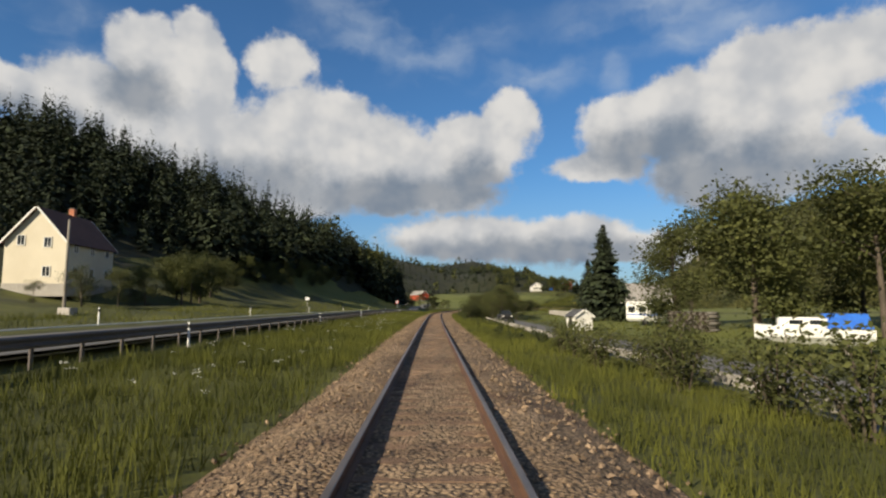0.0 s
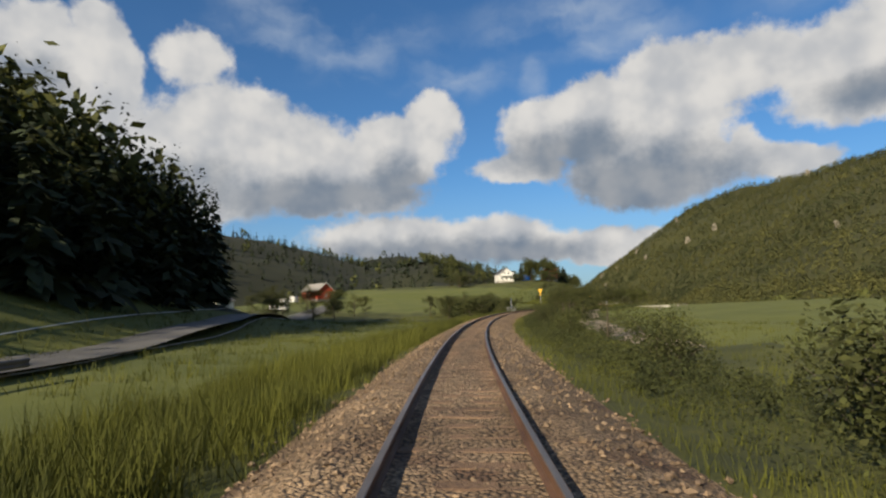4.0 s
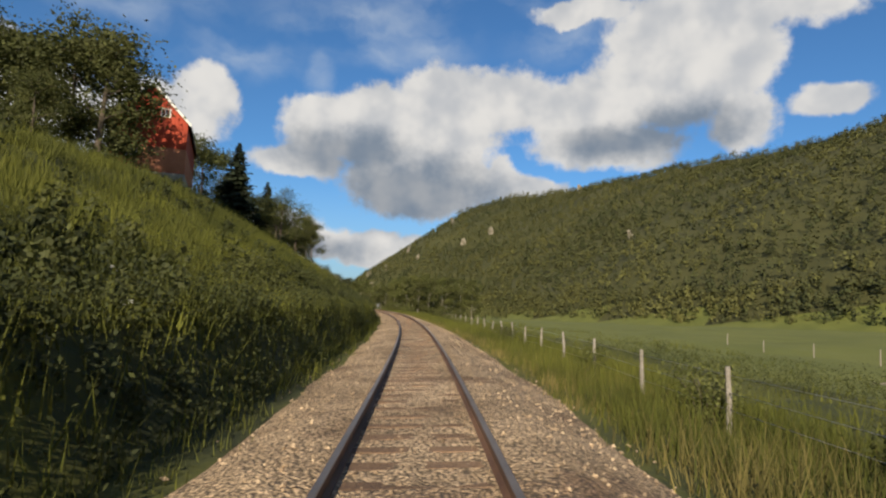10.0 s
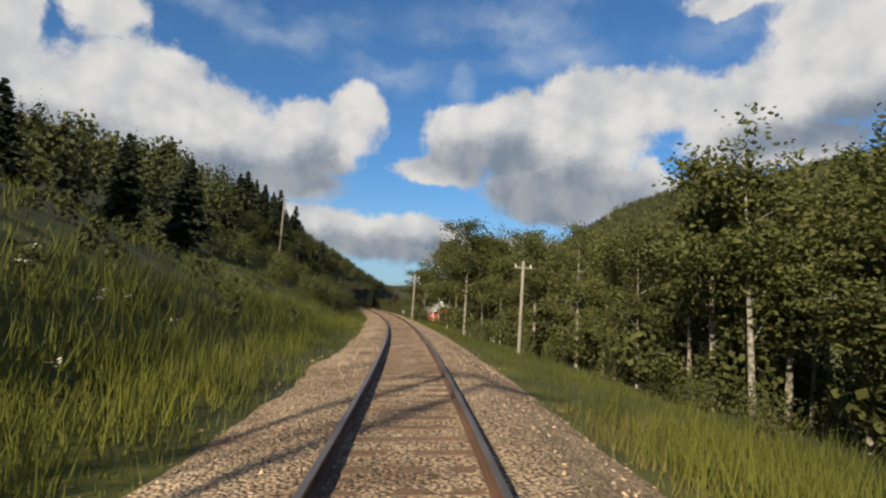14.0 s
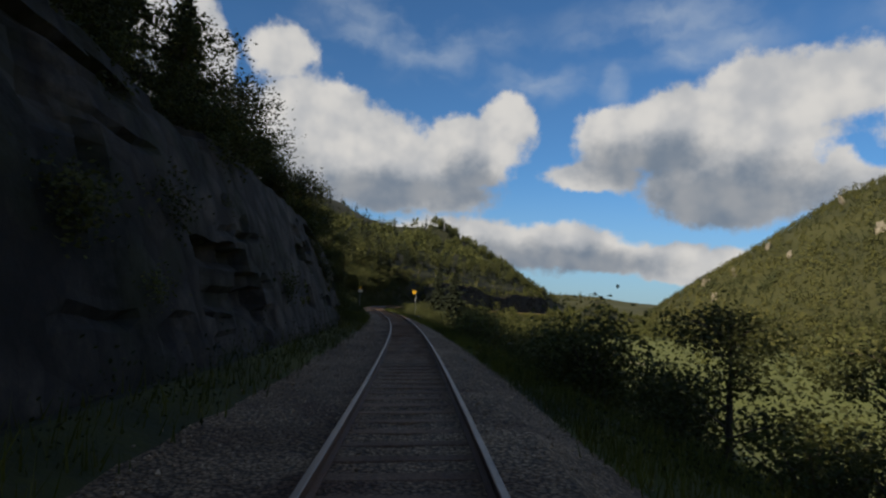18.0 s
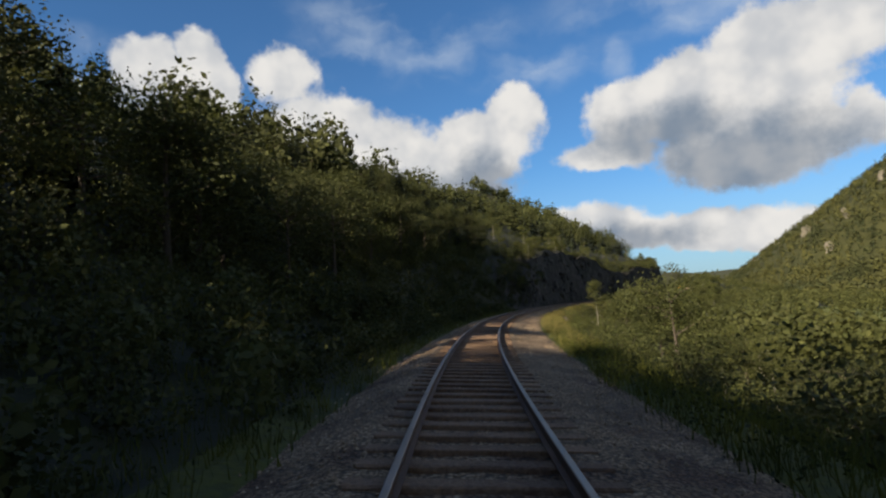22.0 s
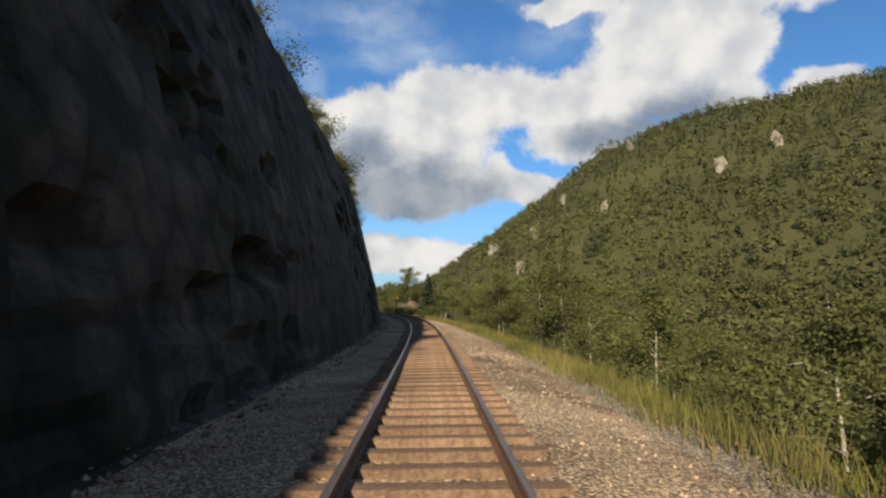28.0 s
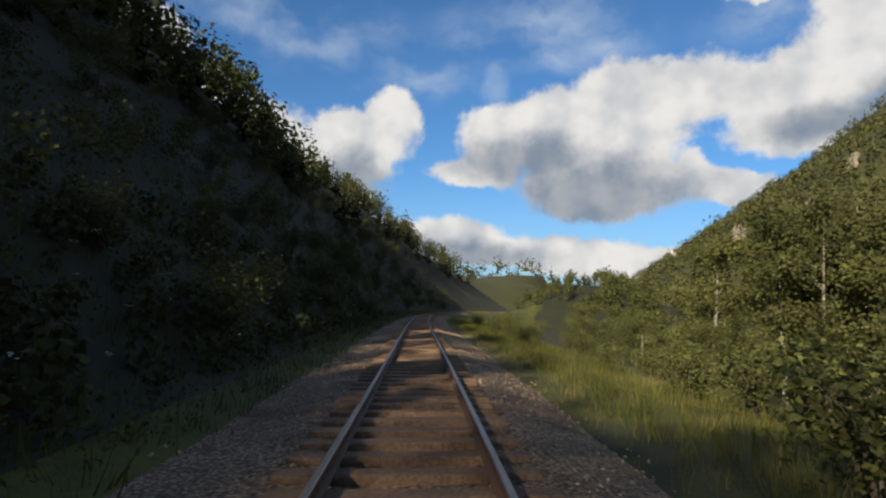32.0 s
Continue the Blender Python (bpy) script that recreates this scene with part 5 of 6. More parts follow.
road = ribbon("road", np.arange(-80, 331, 3.0), lambda s: road_left(s) + 0 * s, 3.5, ASPHALT, "grey asphalt country road", 0.16)
for off in (-3.1, 3.1):
    line = ribbon("edge_line", np.arange(-80, 331, 3.0), lambda s: road_left(s) + off, 0.07, LINEPAINT, "", 0.19, road)
ribbon("side_road", np.arange(-60, 100, 3.0), lambda s: 10.2 + 0 * s, 2.2, ASPHALT, "narrow pale asphalt lane", 0.1)
ribbon("gravel_track", np.arange(186, 264, 3.0), lambda s: 11.2 + 0 * s, 1.7, GRAVEL, "pale gravel farm track", 0.06)
ribbon("gravel_track", np.arange(262, 421, 3.0), lambda s: road_u(s) + 0 * s, 1.7, GRAVEL, "pale gravel farm track", 0.06)
ribbon("valley_road", np.arange(868, 987, 4.0), lambda s: np.interp(s, (868, 882, 909, 960, 990), (80, 67, 68.5, 77.8, 79)), 2.0, GRAVEL, "pale gravel road across the fields", 0.3)


# ======== small builders ========
def thing(name, label, category, m=None, group=""):
    ob = tagged(new(name), label, category, group)
    if m is not None:
        ob.matrix_basis = m
    return ob


def block(name, parent, mat, w, d, h, x=0, y=0, z=0, rx=0, ry=0, rz=0, bevel=0.01, label=""):
    bm = bmesh.new()
    box(bm, w, d, h, pose(x, y, z, rx, ry, rz), bevel)
    return part(name, bm, mat, parent, label)


def rod(name, parent, mat, a, b, r0, r1=None, sides=10, label=""):
    bm = bmesh.new()
    tube(bm, [a, Vector(a).lerp(Vector(b), 0.5), b], [r0, (r0 + (r1 or r0)) / 2, r1 or r0], sides)
    return part(name, bm, mat, parent, label, True)


def plate(name, parent, mat, corners, thick, m=None, label=""):
    """A flat board from its outline in x and z, facing -y."""
    bm = bmesh.new()
    front = [bm.verts.new((x, 0, z)) for x, z in corners]
    rear = [bm.verts.new((x, thick, z)) for x, z in corners]
    bm.faces.new(front)
    bm.faces.new(rear[::-1])
    n = len(corners)
    for i in range(n):
        bm.faces.new((front[(i + 1) % n], front[i], rear[i], rear[(i + 1) % n]))
    bmesh.ops.recalc_face_normals(bm, faces=bm.faces)
    if m is not None:
        bmesh.ops.transform(bm, matrix=m, verts=bm.verts)
    return part(name, bm, mat, parent, label)


def lettering(text, parent, size, x, y, z, mat, name="lettering"):
    cu = bpy.data.curves.new(name, "FONT")
    cu.body, cu.size, cu.extrude, cu.align_x, cu.align_y = text, size, 0.002, "CENTER", "CENTER"
    ob = new(name, cu)
    me = bpy.data.meshes.new_from_object(ob)
    bpy.data.objects.remove(ob)
    me.materials.clear()
    me.materials.append(mat)
    ob = new(name, me)
    ob.parent = parent
    ob.matrix_basis = pose(x, y, z, 90, 0, 0)
    return ob


def window(parent, x, y, z, w, h, rz=0, cross=True):
    """A window with frame, pane and bars; its outer side faces -y before the turn."""
    m = pose(x, y, z, 0, 0, rz)
    bm = bmesh.new()
    for dx in (-w / 2, w / 2):
        box(bm, 0.09, 0.08, h + 0.09, m @ pose(dx, -0.02, -0.045), 0.005)
    for dz in (0, h):
        box(bm, w - 0.09, 0.076, 0.09, m @ pose(0, -0.02, dz - 0.045), 0.005)
    frame_ob = part("window", bm, TRIM, parent, "white-framed window")
    bm = bmesh.new()
    box(bm, w - 0.08, 0.03, h - 0.08, m @ pose(0, 0, 0.04))
    part("pane", bm, PANE, frame_ob)
    if cross:
        bm = bmesh.new()
        box(bm, 0.045, 0.05, h - 0.08, m @ pose(0, -0.02, 0.04))
        part("glazing_bar", bm, TRIM, frame_ob)
    return frame_ob


def gabled(name, label, m, w, d, eave, ridge, wall, roof, group="", over=0.4, plinth=0.4, boards=False):
    """A house: ridge along y, w across, d along; gable walls at both ends of y."""
    ob = thing(name, label, "house", m, group)
    bm = bmesh.new()
    prof = [(-w / 2, 0), (w / 2, 0), (w / 2, eave), (0, ridge - 0.12), (-w / 2, eave)]
    a = [bm.verts.new((x, -d / 2, z)) for x, z in prof]
    b = [bm.verts.new((x, d / 2, z)) for x, z in prof]
    bm.faces.new(a)
    bm.faces.new(b[::-1])
    for i in range(5):
        bm.faces.new((a[(i + 1) % 5], a[i], b[i], b[(i + 1) % 5]))
    bmesh.ops.recalc_face_normals(bm, faces=bm.faces)
    part("wall", bm, wall, ob)
    slope = math.atan2(ridge - eave, w / 2)
    run = math.hypot(w / 2, ridge - eave) + over
    for sgn in (-1, 1):
        bm = bmesh.new()
        mid = Vector((sgn * (w / 4 + over / 2 * math.cos(slope)), 0, (eave + ridge) / 2 - over / 2 * math.sin(slope)))
        box(bm, run, d + 2 * over, 0.14, Matrix.Translation(mid) @ Matrix.Rotation(sgn * slope, 4, "Y"), 0.02)
        part("roof_slope", bm, roof, ob)
        for end in (-1, 1):
            bm = bmesh.new()
            box(bm, run, 0.05, 0.2, Matrix.Translation(mid + Vector((0, end * (d / 2 + over + 0.03), -0.06))) @ Matrix.Rotation(sgn * slope, 4, "Y"))
            part("barge_board", bm, TRIM, ob)
    block("plinth", ob, CONCRETE, w + 0.1, d + 0.1, plinth + 1.0, 0, 0, -1.0)
    return ob


def chimney(ob, x, y, z, mat):
    c = block("chimney", ob, mat, 0.6, 0.6, 1.3, x, y, z)
    block("chimney_cap", c, SLATE, 0.75, 0.75, 0.08, x, y, z + 1.302)


def standing(s, u, turn=0.0, lift=0.0):
    return place(s, u, float(land(np.array(float(s)), np.array(float(u)))) + lift, turn)


# ======== houses ========
h1 = gabled("house", "tall cream rendered house with a brown roof", standing(67, -44, 4, 0.0), 6.6, 10, 5.0, 8.8, CREAM, TILE)
for x, z in ((-1.6, 4.6), (1.2, 4.4), (1.2, 1.2)):
    window(h1, x, -5.02, z, 0.8, 1.1)
for y in (-3.4, 0, 3.4):
    for z in (1.2, 3.9):
        window(h1, 3.32, y, z, 0.9, 1.1, 90)
chimney(h1, 0, 1.5, 8.4, BRICKRED)
h2 = gabled("house", "low white house with a grey roof behind a wall", standing(97, 33, 78, 0.1), 7.0, 11, 2.7, 5.4, WHITEWOOD, GREYROOF)
for y in (-3.6, -1.2, 1.6, 3.8):
    window(h2, -3.52, y, 1.0, 0.8, 1.1, -90)
wall_ob = thing("garden_wall", "low pale concrete garden wall", "wall", standing(104, 24, 0, -0.1))
for k in range(9):
    block("wall_section", wall_ob, CONCRETE, 0.25, 4.96, 0.95, 0, -18 + 5 * k, 0, bevel=0.03)
shed = gabled("garden_shed", "small white wooden garden shed", standing(57, 14.6, 10), 1.8, 2.2, 1.6, 2.2, WHITEWOOD, SLATE, over=0.15, plinth=0.1)
block("door", shed, BLACKPAINT, 0.05, 0.8, 1.4, -0.93, 0, 0.05)
h3 = gabled("house", "white wooden villa with a dark roof on a hill", standing(437, -47, 28, 0.1), 7.0, 9.4, 3.8, 6.6, WHITEWOOD, SLATE)
for x in (-2.2, 0, 2.2):
    window(h3, x, -4.72, 1.0, 0.9, 1.1)
for x in (-1.0, 1.0):
    window(h3, x, -4.72, 3.7, 0.8, 1.0)
for y in (-2.8, 0, 2.8):
    window(h3, 3.52, y, 1.3, 1.0, 1.2, 90)
porch = block("balcony", h3, WHITEWOOD, 6.4, 1.2, 0.2, 0, -5.3, 2.7)
for k in range(13):
    block("baluster", porch, TRIM, 0.06, 0.06, 0.9, -3.12 + 0.52 * k, -5.85, 2.9)
block("rail", porch, TRIM, 6.4, 0.08, 0.08, 0, -5.85, 3.8)
barn = gabled("barn", "large red barn with pale foundation and dark roof", standing(454, -26.6, 14, 0.3), 6.6, 13, 5.2, 8.6, REDWOOD, SLATE, plinth=0.2)
block("lower_wall", barn, BRICKRED, 6.7, 13.1, 2.3, 0, 0, 0.3)
window(barn, -1.4, -6.57, 1.5, 1.1, 0.6)
window(barn, 1.3, -6.52, 5.6, 0.8, 0.8)
for k in range(20):
    block("board_batten", barn, REDWOOD, 0.05, 0.04, 2.6 + 3.2 * (1 - abs(k - 9.5) / 9.5), -3.1 + 0.327 * k, -6.52, 2.65, bevel=0)
cont = thing("container", "blue corrugated steel container", "container", standing(442, -37, 30))
block("body", cont, BLUEPAINT, 2.4, 6.0, 2.5, 0, 0, 0.1)
for k in range(20):
    block("rib", cont, BLUEPAINT, 0.05, 0.12, 2.3, 1.22, -2.85 + 0.3 * k, 0.2, bevel=0)
h4 = gabled("barn", "red wooden barn with a grey roof across the field", standing(345, -98, 65, 0.1), 7.0, 12, 3.6, 6.4, REDWOOD, GREYROOF)
window(h4, 0, -6.02, 1.2, 1.0, 1.0)
h5 = gabled("shed", "red wooden outbuilding with a grey roof below the line", standing(663, 31.5, 20, 0.2), 5.0, 7.0, 3.4, 4.9, REDWOOD, GREYROOF, over=0.3)
block("door", h5, WHITEWOOD, 0.06, 0.9, 1.9, -2.52, -0.6, 0.4)
block("corner_board", h5, TRIM, 0.14, 0.14, 3.2, -2.5, -3.5, 0.3)
h7 = gabled("barn", "red wooden barn with a dark roof behind the outbuilding", standing(673, 50, 62, 0.3), 8.0, 11.0, 3.4, 5.8, REDWOOD, SLATE, over=0.4)
block("door", h7, WHITEWOOD, 0.06, 1.6, 2.2, -4.02, -3.4, 0.3)
for x in (-3.9, 3.9):
    block("corner_board", h7, TRIM, 0.16, 0.16, 3.2, x, -5.5, 0.3)
h6 = gabled("farmhouse", "red wooden farmhouse with white windows and grey roof", standing(698, 25.4, 6, 0.7), 6.0, 9.2, 4.3, 6.3, REDWOOD, GREYROOF, over=0.5, plinth=0.5)
for y in (-3.4, -1.2, 1.1, 3.4):
    window(h6, -3.02, y, 1.0, 0.7, 1.2, -90)
    window(h6, -3.02, y, 3.1, 0.6, 0.7, -90)
for end in (-4.6, 4.6):
    block("corner_board", h6, TRIM, 0.14, 0.14, 4.0, -3.0, end, 0.4)
chimney(h6, 0, -2.4, 5.8, TRIM)
block("door", h6, BLACKPAINT, 1.6, 0.08, 1.9, -0.6, -4.64, 2.2)
for k, (x, y) in enumerate(((632, 1748), (652, 1770), (600, 1790), (668, 1736))):
    f = gabled("farmhouse", "far white farmhouse in the valley", pose(x, y, float(valley(np.array([x * 1.0]), np.array([y * 1.0]))[0]) - 0.3, 0, 0, 30 * k), 8, 12, 4, 7, WHITEWOOD, (TILE, SLATE)[k % 2], "far farmhouses")
    for y in (-3, 0, 3):
        window(f, -4.02, y, 1.4, 1.0, 1.2, -90)
for k, (s, u) in enumerate(((300, -100),)):
    f = gabled("cabin", "small white building by the valley road", standing(s, u, 40 * k), 5, 8, 2.8, 4.6, (WHITEWOOD, CREAM)[k % 2], GREYROOF, "roadside buildings")
    window(f, 0, -4.02, 1.0, 1.0, 1.0)


# ======== vehicles ========
def caravan(m, group):
    ob = thing("caravan", "white touring caravan parked by the field", "caravan", m, group)
    bm = bmesh.new()
    box(bm, 2.2, 5.2, 2.1, pose(0, 0, 0.45), 0.25)
    body = part("body", bm, WHITEPAINT, ob)
    for y in (-1.4, 0.2, 1.6):
        block("window", body, PANE, 0.05, 0.9, 0.6, -1.09, y, 1.4)
    block("stripe", body, BLUEPAINT, 0.03, 4.6, 0.12, -1.1, 0, 1.05)
    for sx in (-1, 1):
        w_ = rod("wheel", ob, BLACKPAINT, (sx * 0.85, 0, 0.33), (sx * 1.05, 0, 0.33), 0.33, 0.33, 14)
    rod("drawbar", ob, GALV, (0, -2.5, 0.5), (0, -3.6, 0.5), 0.05)


for s, u, turn in ((60, 23, 30), (318, -92, 70), (331, -98, 20), (300, -78, 100)):
    caravan(standing(s, u, turn), "parked caravans")


def car(m, paint, label):
    ob = thing("car", label, "car", m, "parked cars")
    bm = bmesh.new()
    box(bm, 1.7, 4.2, 0.62, pose(0, 0, 0.3), 0.16)
    part("body", bm, paint, ob)
    bm = bmesh.new()
    box(bm, 1.5, 2.2, 0.55, pose(0, -0.2, 0.9))
    for v in bm.verts:
        if v.co.z > 1.2:
            v.co.x *= 0.8
            v.co.y = -0.2 + (v.co.y + 0.2) * 0.7
    part("cabin", bm, PANE, ob)
    block("roof", ob, paint, 1.2, 1.5, 0.05, 0, -0.2, 1.45)
    for sx in (-1, 1):
        for y in (-1.3, 1.3):
            wh = rod("wheel", ob, BLACKPAINT, (sx * 0.68, y, 0.31), (sx * 0.87, y, 0.31), 0.31, 0.31, 14)
            rod("rim", wh, GALV, (sx * 0.86, y, 0.31), (sx * 0.88, y, 0.31), 0.19, 0.17, 10)
        block("headlight", ob, TRIM, 0.3, 0.04, 0.14, sx * 0.6, -2.1, 0.62)


car(standing(82, 10.0, 4, 0.12), BLACKPAINT, "dark car on the narrow lane")
car(standing(697, 17.2, 40, 0.1), BLUEPAINT, "dark blue car beside the farmhouse")

# motor boat on trestles
boat = thing("motor_boat", "white motor boat with a blue cover on trestles", "boat", standing(26.5, 17.8, 62, 0.35) @ Matrix.Diagonal((0.9, 0.9, 0.9, 1)))
bm = bmesh.new()
rows_b = []
for k in range(9):
    q = k / 8
    y = -2.6 + 5.2 * q
    half_w = 0.95 * math.sqrt(max(0.02, 1 - max(0, (q - 0.45) / 0.55) ** 2.2))
    sheer = 0.95 + 0.25 * q * q
    rows_b.append([bm.verts.new(c) for c in ((-half_w, y, sheer), (-half_w * 0.92, y, 0.55), (-half_w * 0.45, y, 0.15 + 0.25 * q ** 3), (0, y, 0.05 + 0.5 * q ** 4), (half_w * 0.45, y, 0.15 + 0.25 * q ** 3), (half_w * 0.92, y, 0.55), (half_w, y, sheer))])
for r0, r1 in zip(rows_b[:-1], rows_b[1:]):
    for j in range(6):
        bm.faces.new((r0[j], r0[j + 1], r1[j + 1], r1[j]))
    bm.faces.new((r0[6], r0[0], r1[0], r1[6]))
bm.faces.new(rows_b[0][::-1])
part("hull", bm, WHITEPAINT, boat, smooth_faces=False)
bm = bmesh.new()
box(bm, 1.35, 2.2, 0.55, pose(0, 0.4, 1.0), 0.1)
deck = part("cabin", bm, WHITEPAINT, boat)
for sx in (-1, 1):
    for y in (-0.2, 0.7):
        block("window", deck, PANE, 0.03, 0.6, 0.22, sx * 0.69, y, 1.2)
block("windscreen", boat, PANE, 1.2, 0.05, 0.4, 0, -0.75, 1.45, rx=20)
bm = bmesh.new()
box(bm, 1.7, 1.9, 0.75, pose(0, -1.6, 1.0))
for v in bm.verts:
    if v.co.z > 1.4:
        v.co.x *= 0.45
        v.co.y += 0.15
part("cover", bm, TARP, boat, "blue tarpaulin cover")
for y in (-1.4, 1.2):
    block("trestle", boat, POLEWOOD, 1.5, 0.12, 0.36, 0, y, -0.32)
    for sx in (-1, 1):
        rod("prop", boat, POLEWOOD, (sx * 0.95, y, -0.35), (sx * 0.8, y, 0.7), 0.04)

pile = thing("woodpile", "stacked logs beside the garden", "woodpile", standing(44, 20.5, 20), "")
rl = random.Random(5)
for row in range(6):
    for k in range(14):
        rod("log", pile, (POLEWOOD, BARK)[k % 2], (-1.0, -2.1 + 0.3 * k + 0.15 * (row % 2), 0.15 + 0.25 * row), (0.1, -2.1 + 0.3 * k + 0.15 * (row % 2) + rl.uniform(-.03, .03), 0.15 + 0.25 * row), 0.13, 0.13, 7)
# ======== guard rails ========
def guardrail(name, label, s0, s1, u_of, base, top, step, beam_mat, post_mat, group):
    prof = [(0, top - .31), (.05, top - .27), (.05, top - .22), (0, top - .18), (0, top - .13), (.05, top - .09), (.05, top - .04), (0, top), (-.02, top), (-.02, top - .31)]
    ob = thing(name, label, "guardrail", None, group)
    s = np.arange(s0, s1 + 1, 2.0)
    v = np.stack([np.stack(at(s, u_of(s) + du, base(s) + dz), -1) for du, dz in prof], 1)
    r_, k = v.shape[:2]
    f = [(i * k + j, i * k + (j + 1) % k, (i + 1) * k + (j + 1) % k, (i + 1) * k + j) for i in range(r_ - 1) for j in range(k)]
    surface("beam", v.reshape(-1, 3), f, beam_mat, ob, False)
    bm = bmesh.new()
    box(bm, 0.06, 0.12, top + 0.5, pose(0, 0, -0.55), 0.008)
    me = mesh_of(bm, "post", post_mat)
    for q in np.arange(s0, s1, step):
        p = new("post", me)
        p.parent = ob
        p.matrix_basis = place(float(q), float(u_of(q)) - 0.06, float(base(q)))
    return ob


guardrail("guardrail", "dark weathered steel guardrail along the road", -70, 176, lambda s: road_left(np.asarray(s, float)) + 4.1, lambda s: land(np.asarray(s, float), road_left(np.asarray(s, float))) - 0.12, 0.68, 2.0, DARKSTEEL, DARKSTEEL, "guardrails")
guardrail("guardrail", "low grey guardrail along the narrow lane", -40, 92, lambda s: 7.9 + 0 * np.asarray(s, float), lambda s: land(np.asarray(s, float), 8.0 + 0 * np.asarray(s, float)), 0.48, 4.0, CONCRETE, POLEWOOD, "guardrails")


# ======== posts, signs ========
def marker(s, u, lift=0.0):
    ob = thing("reflector_post", "white road reflector post with a dark band", "post", standing(s, u, 0, lift), "reflector posts")
    rod("shaft", ob, WHITEPAINT, (0, 0, -0.3), (0, 0, 0.95), 0.05, 0.045, 8)
    block("band", ob, BLACKPAINT, 0.105, 0.105, 0.16, 0, 0, 0.72)


for s in (-5, 22, 47, 72, 97, 122, 147):
    marker(s, float(road_left(s)) + 4.4)
    marker(s + 9, float(road_left(s)) - 4.3)


def pole_sign(name, label, s, u, height, turn=0.0, lean=0.0, pole=0.03):
    ob = thing(name, label, "sign", standing(s, u, turn) @ pose(0, 0, 0, 0, lean, 0))
    rod("pole", ob, GALV, (0, 0, -0.4), (0, 0, height), pole, pole, 10, "grey steel pole")
    return ob


def base_z(s, u):
    return float(land(np.array(float(s)), np.array(float(u))))


# speed sign: yellow triangle on its point
top = 3.85 - base_z(263.5, 3.6)
sg = pole_sign("speed_sign", "yellow triangular railway speed sign on a pole", 263.5, 3.6, top - 0.1)
tri = plate("board", sg, YELLOW, [(-0.42, top), (0, top - 0.74), (0.42, top)], 0.02, pose(0, -0.06, 0))
lettering("7", tri, 0.42, 0, -0.065, top - 0.24, BLACKPAINT)
small = plate("small_board", sg, YELLOW, [(-0.17, top - 0.8), (-0.17, top - 1.14), (0.17, top - 1.14), (0.17, top - 0.8)], 0.02, pose(0, -0.06, 0))
for x in (-0.07, 0.06):
    plate("text_bar", small, BLACKPAINT, [(x - .04, top - .88), (x - .04, top - 1.06), (x + .04, top - 1.06), (x + .04, top - .88)], 0.004, pose(0, -0.066, 0))


def km_board(s, u, top, words, label):
    top = top - base_z(s, u)
    ob = pole_sign("kilometre_sign", label, s, u, top + 0.02, 0, -1.0)
    board = plate("board", ob, YELLOW, [(-0.45, top), (-0.45, top - 0.46), (-0.02, top - 0.46), (-0.02, top)], 0.02, pose(0, -0.05, 0))
    for text, size, dz in words:
        lettering(text, board, size, -0.24, -0.056, top - dz, BLACKPAINT)


km_board(360.2, 3.35, 3.05, (("58", 0.2, 0.14), ("0", 0.2, 0.33)), "yellow kilometre board on a thin grey pole")
km_board(779.5, 3.75, 3.05, (("58", 0.2, 0.14), ("5", 0.2, 0.33)), "yellow kilometre board beside the shaded track")
km_board(1207.5, 3.8, 3.0, (("59", 0.2, 0.14), ("0", 0.2, 0.33)), "yellow kilometre board among the bushes")

# white distant board with yellow triangle
top = 3.35 - base_z(796.5, -3.3)
wb = pole_sign("signal_board", "white triangular boards with a yellow triangle on a pole", 796.5, -3.3, top - 0.1)
for x in (-0.17, 0.17):
    plate("white_board", wb, WHITEPAINT, [(x, top - 0.12 - 0.1 * (x > 0)), (x - 0.2, top - 0.66), (x + 0.2, top - 0.66)], 0.02, pose(0, -0.05 - 0.01 * (x > 0), 0))
plate("yellow_board", wb, YELLOW, [(-0.18, top), (0, top - 0.38), (0.18, top)], 0.02, pose(0, -0.09, 0))

# road signs
rs = pole_sign("road_sign", "round white road sign with a red rim", 115, float(road_left(115)) + 4.7, 2.5)
bm = bmesh.new()
bmesh.ops.create_circle(bm, cap_ends=True, segments=24, radius=0.32, matrix=pose(0, -0.05, 2.3, 90))
part("rim", bm, REDPAINT, rs)
bm = bmesh.new()
bmesh.ops.create_circle(bm, cap_ends=True, segments=24, radius=0.24, matrix=pose(0, -0.056, 2.3, 90))
part("face", bm, WHITEPAINT, rs)
for x in (-0.08, 0.08):
    plate("text_bar", rs, BLACKPAINT, [(x - .05, 2.4), (x - .05, 2.2), (x + .05, 2.2), (x + .05, 2.4)], 0.004, pose(0, -0.064, 0))
rs = pole_sign("road_sign", "white road sign seen across the road", 81, float(road_left(81)) - 4.6, 2.2)
plate("board", rs, WHITEPAINT, [(-0.28, 2.25), (-0.28, 1.85), (-0.02, 1.85), (-0.02, 2.25)], 0.02, pose(0, -0.05, 0))
plate("board", rs, WHITEPAINT, [(0.02, 2.25), (0.02, 1.85), (0.28, 1.85), (0.28, 2.25)], 0.02, pose(0, -0.05, 0))

# equipment box by the wood
eb = thing("equipment_cabinet", "grey lineside cabinet leaning on a post", "cabinet", standing(533.5, 3.45) @ pose(0, 0, 0, 0, 7, 10))
rod("post", eb, GALV, (0, 0, -0.3), (0, 0, 1.3), 0.05, 0.05)
cab = block("cabinet_body", eb, GALV, 0.42, 0.26, 0.72, 0, -0.12, 0.95, bevel=0.03)
block("cabinet_door", cab, GALV, 0.36, 0.02, 0.62, 0, -0.26, 1.0)

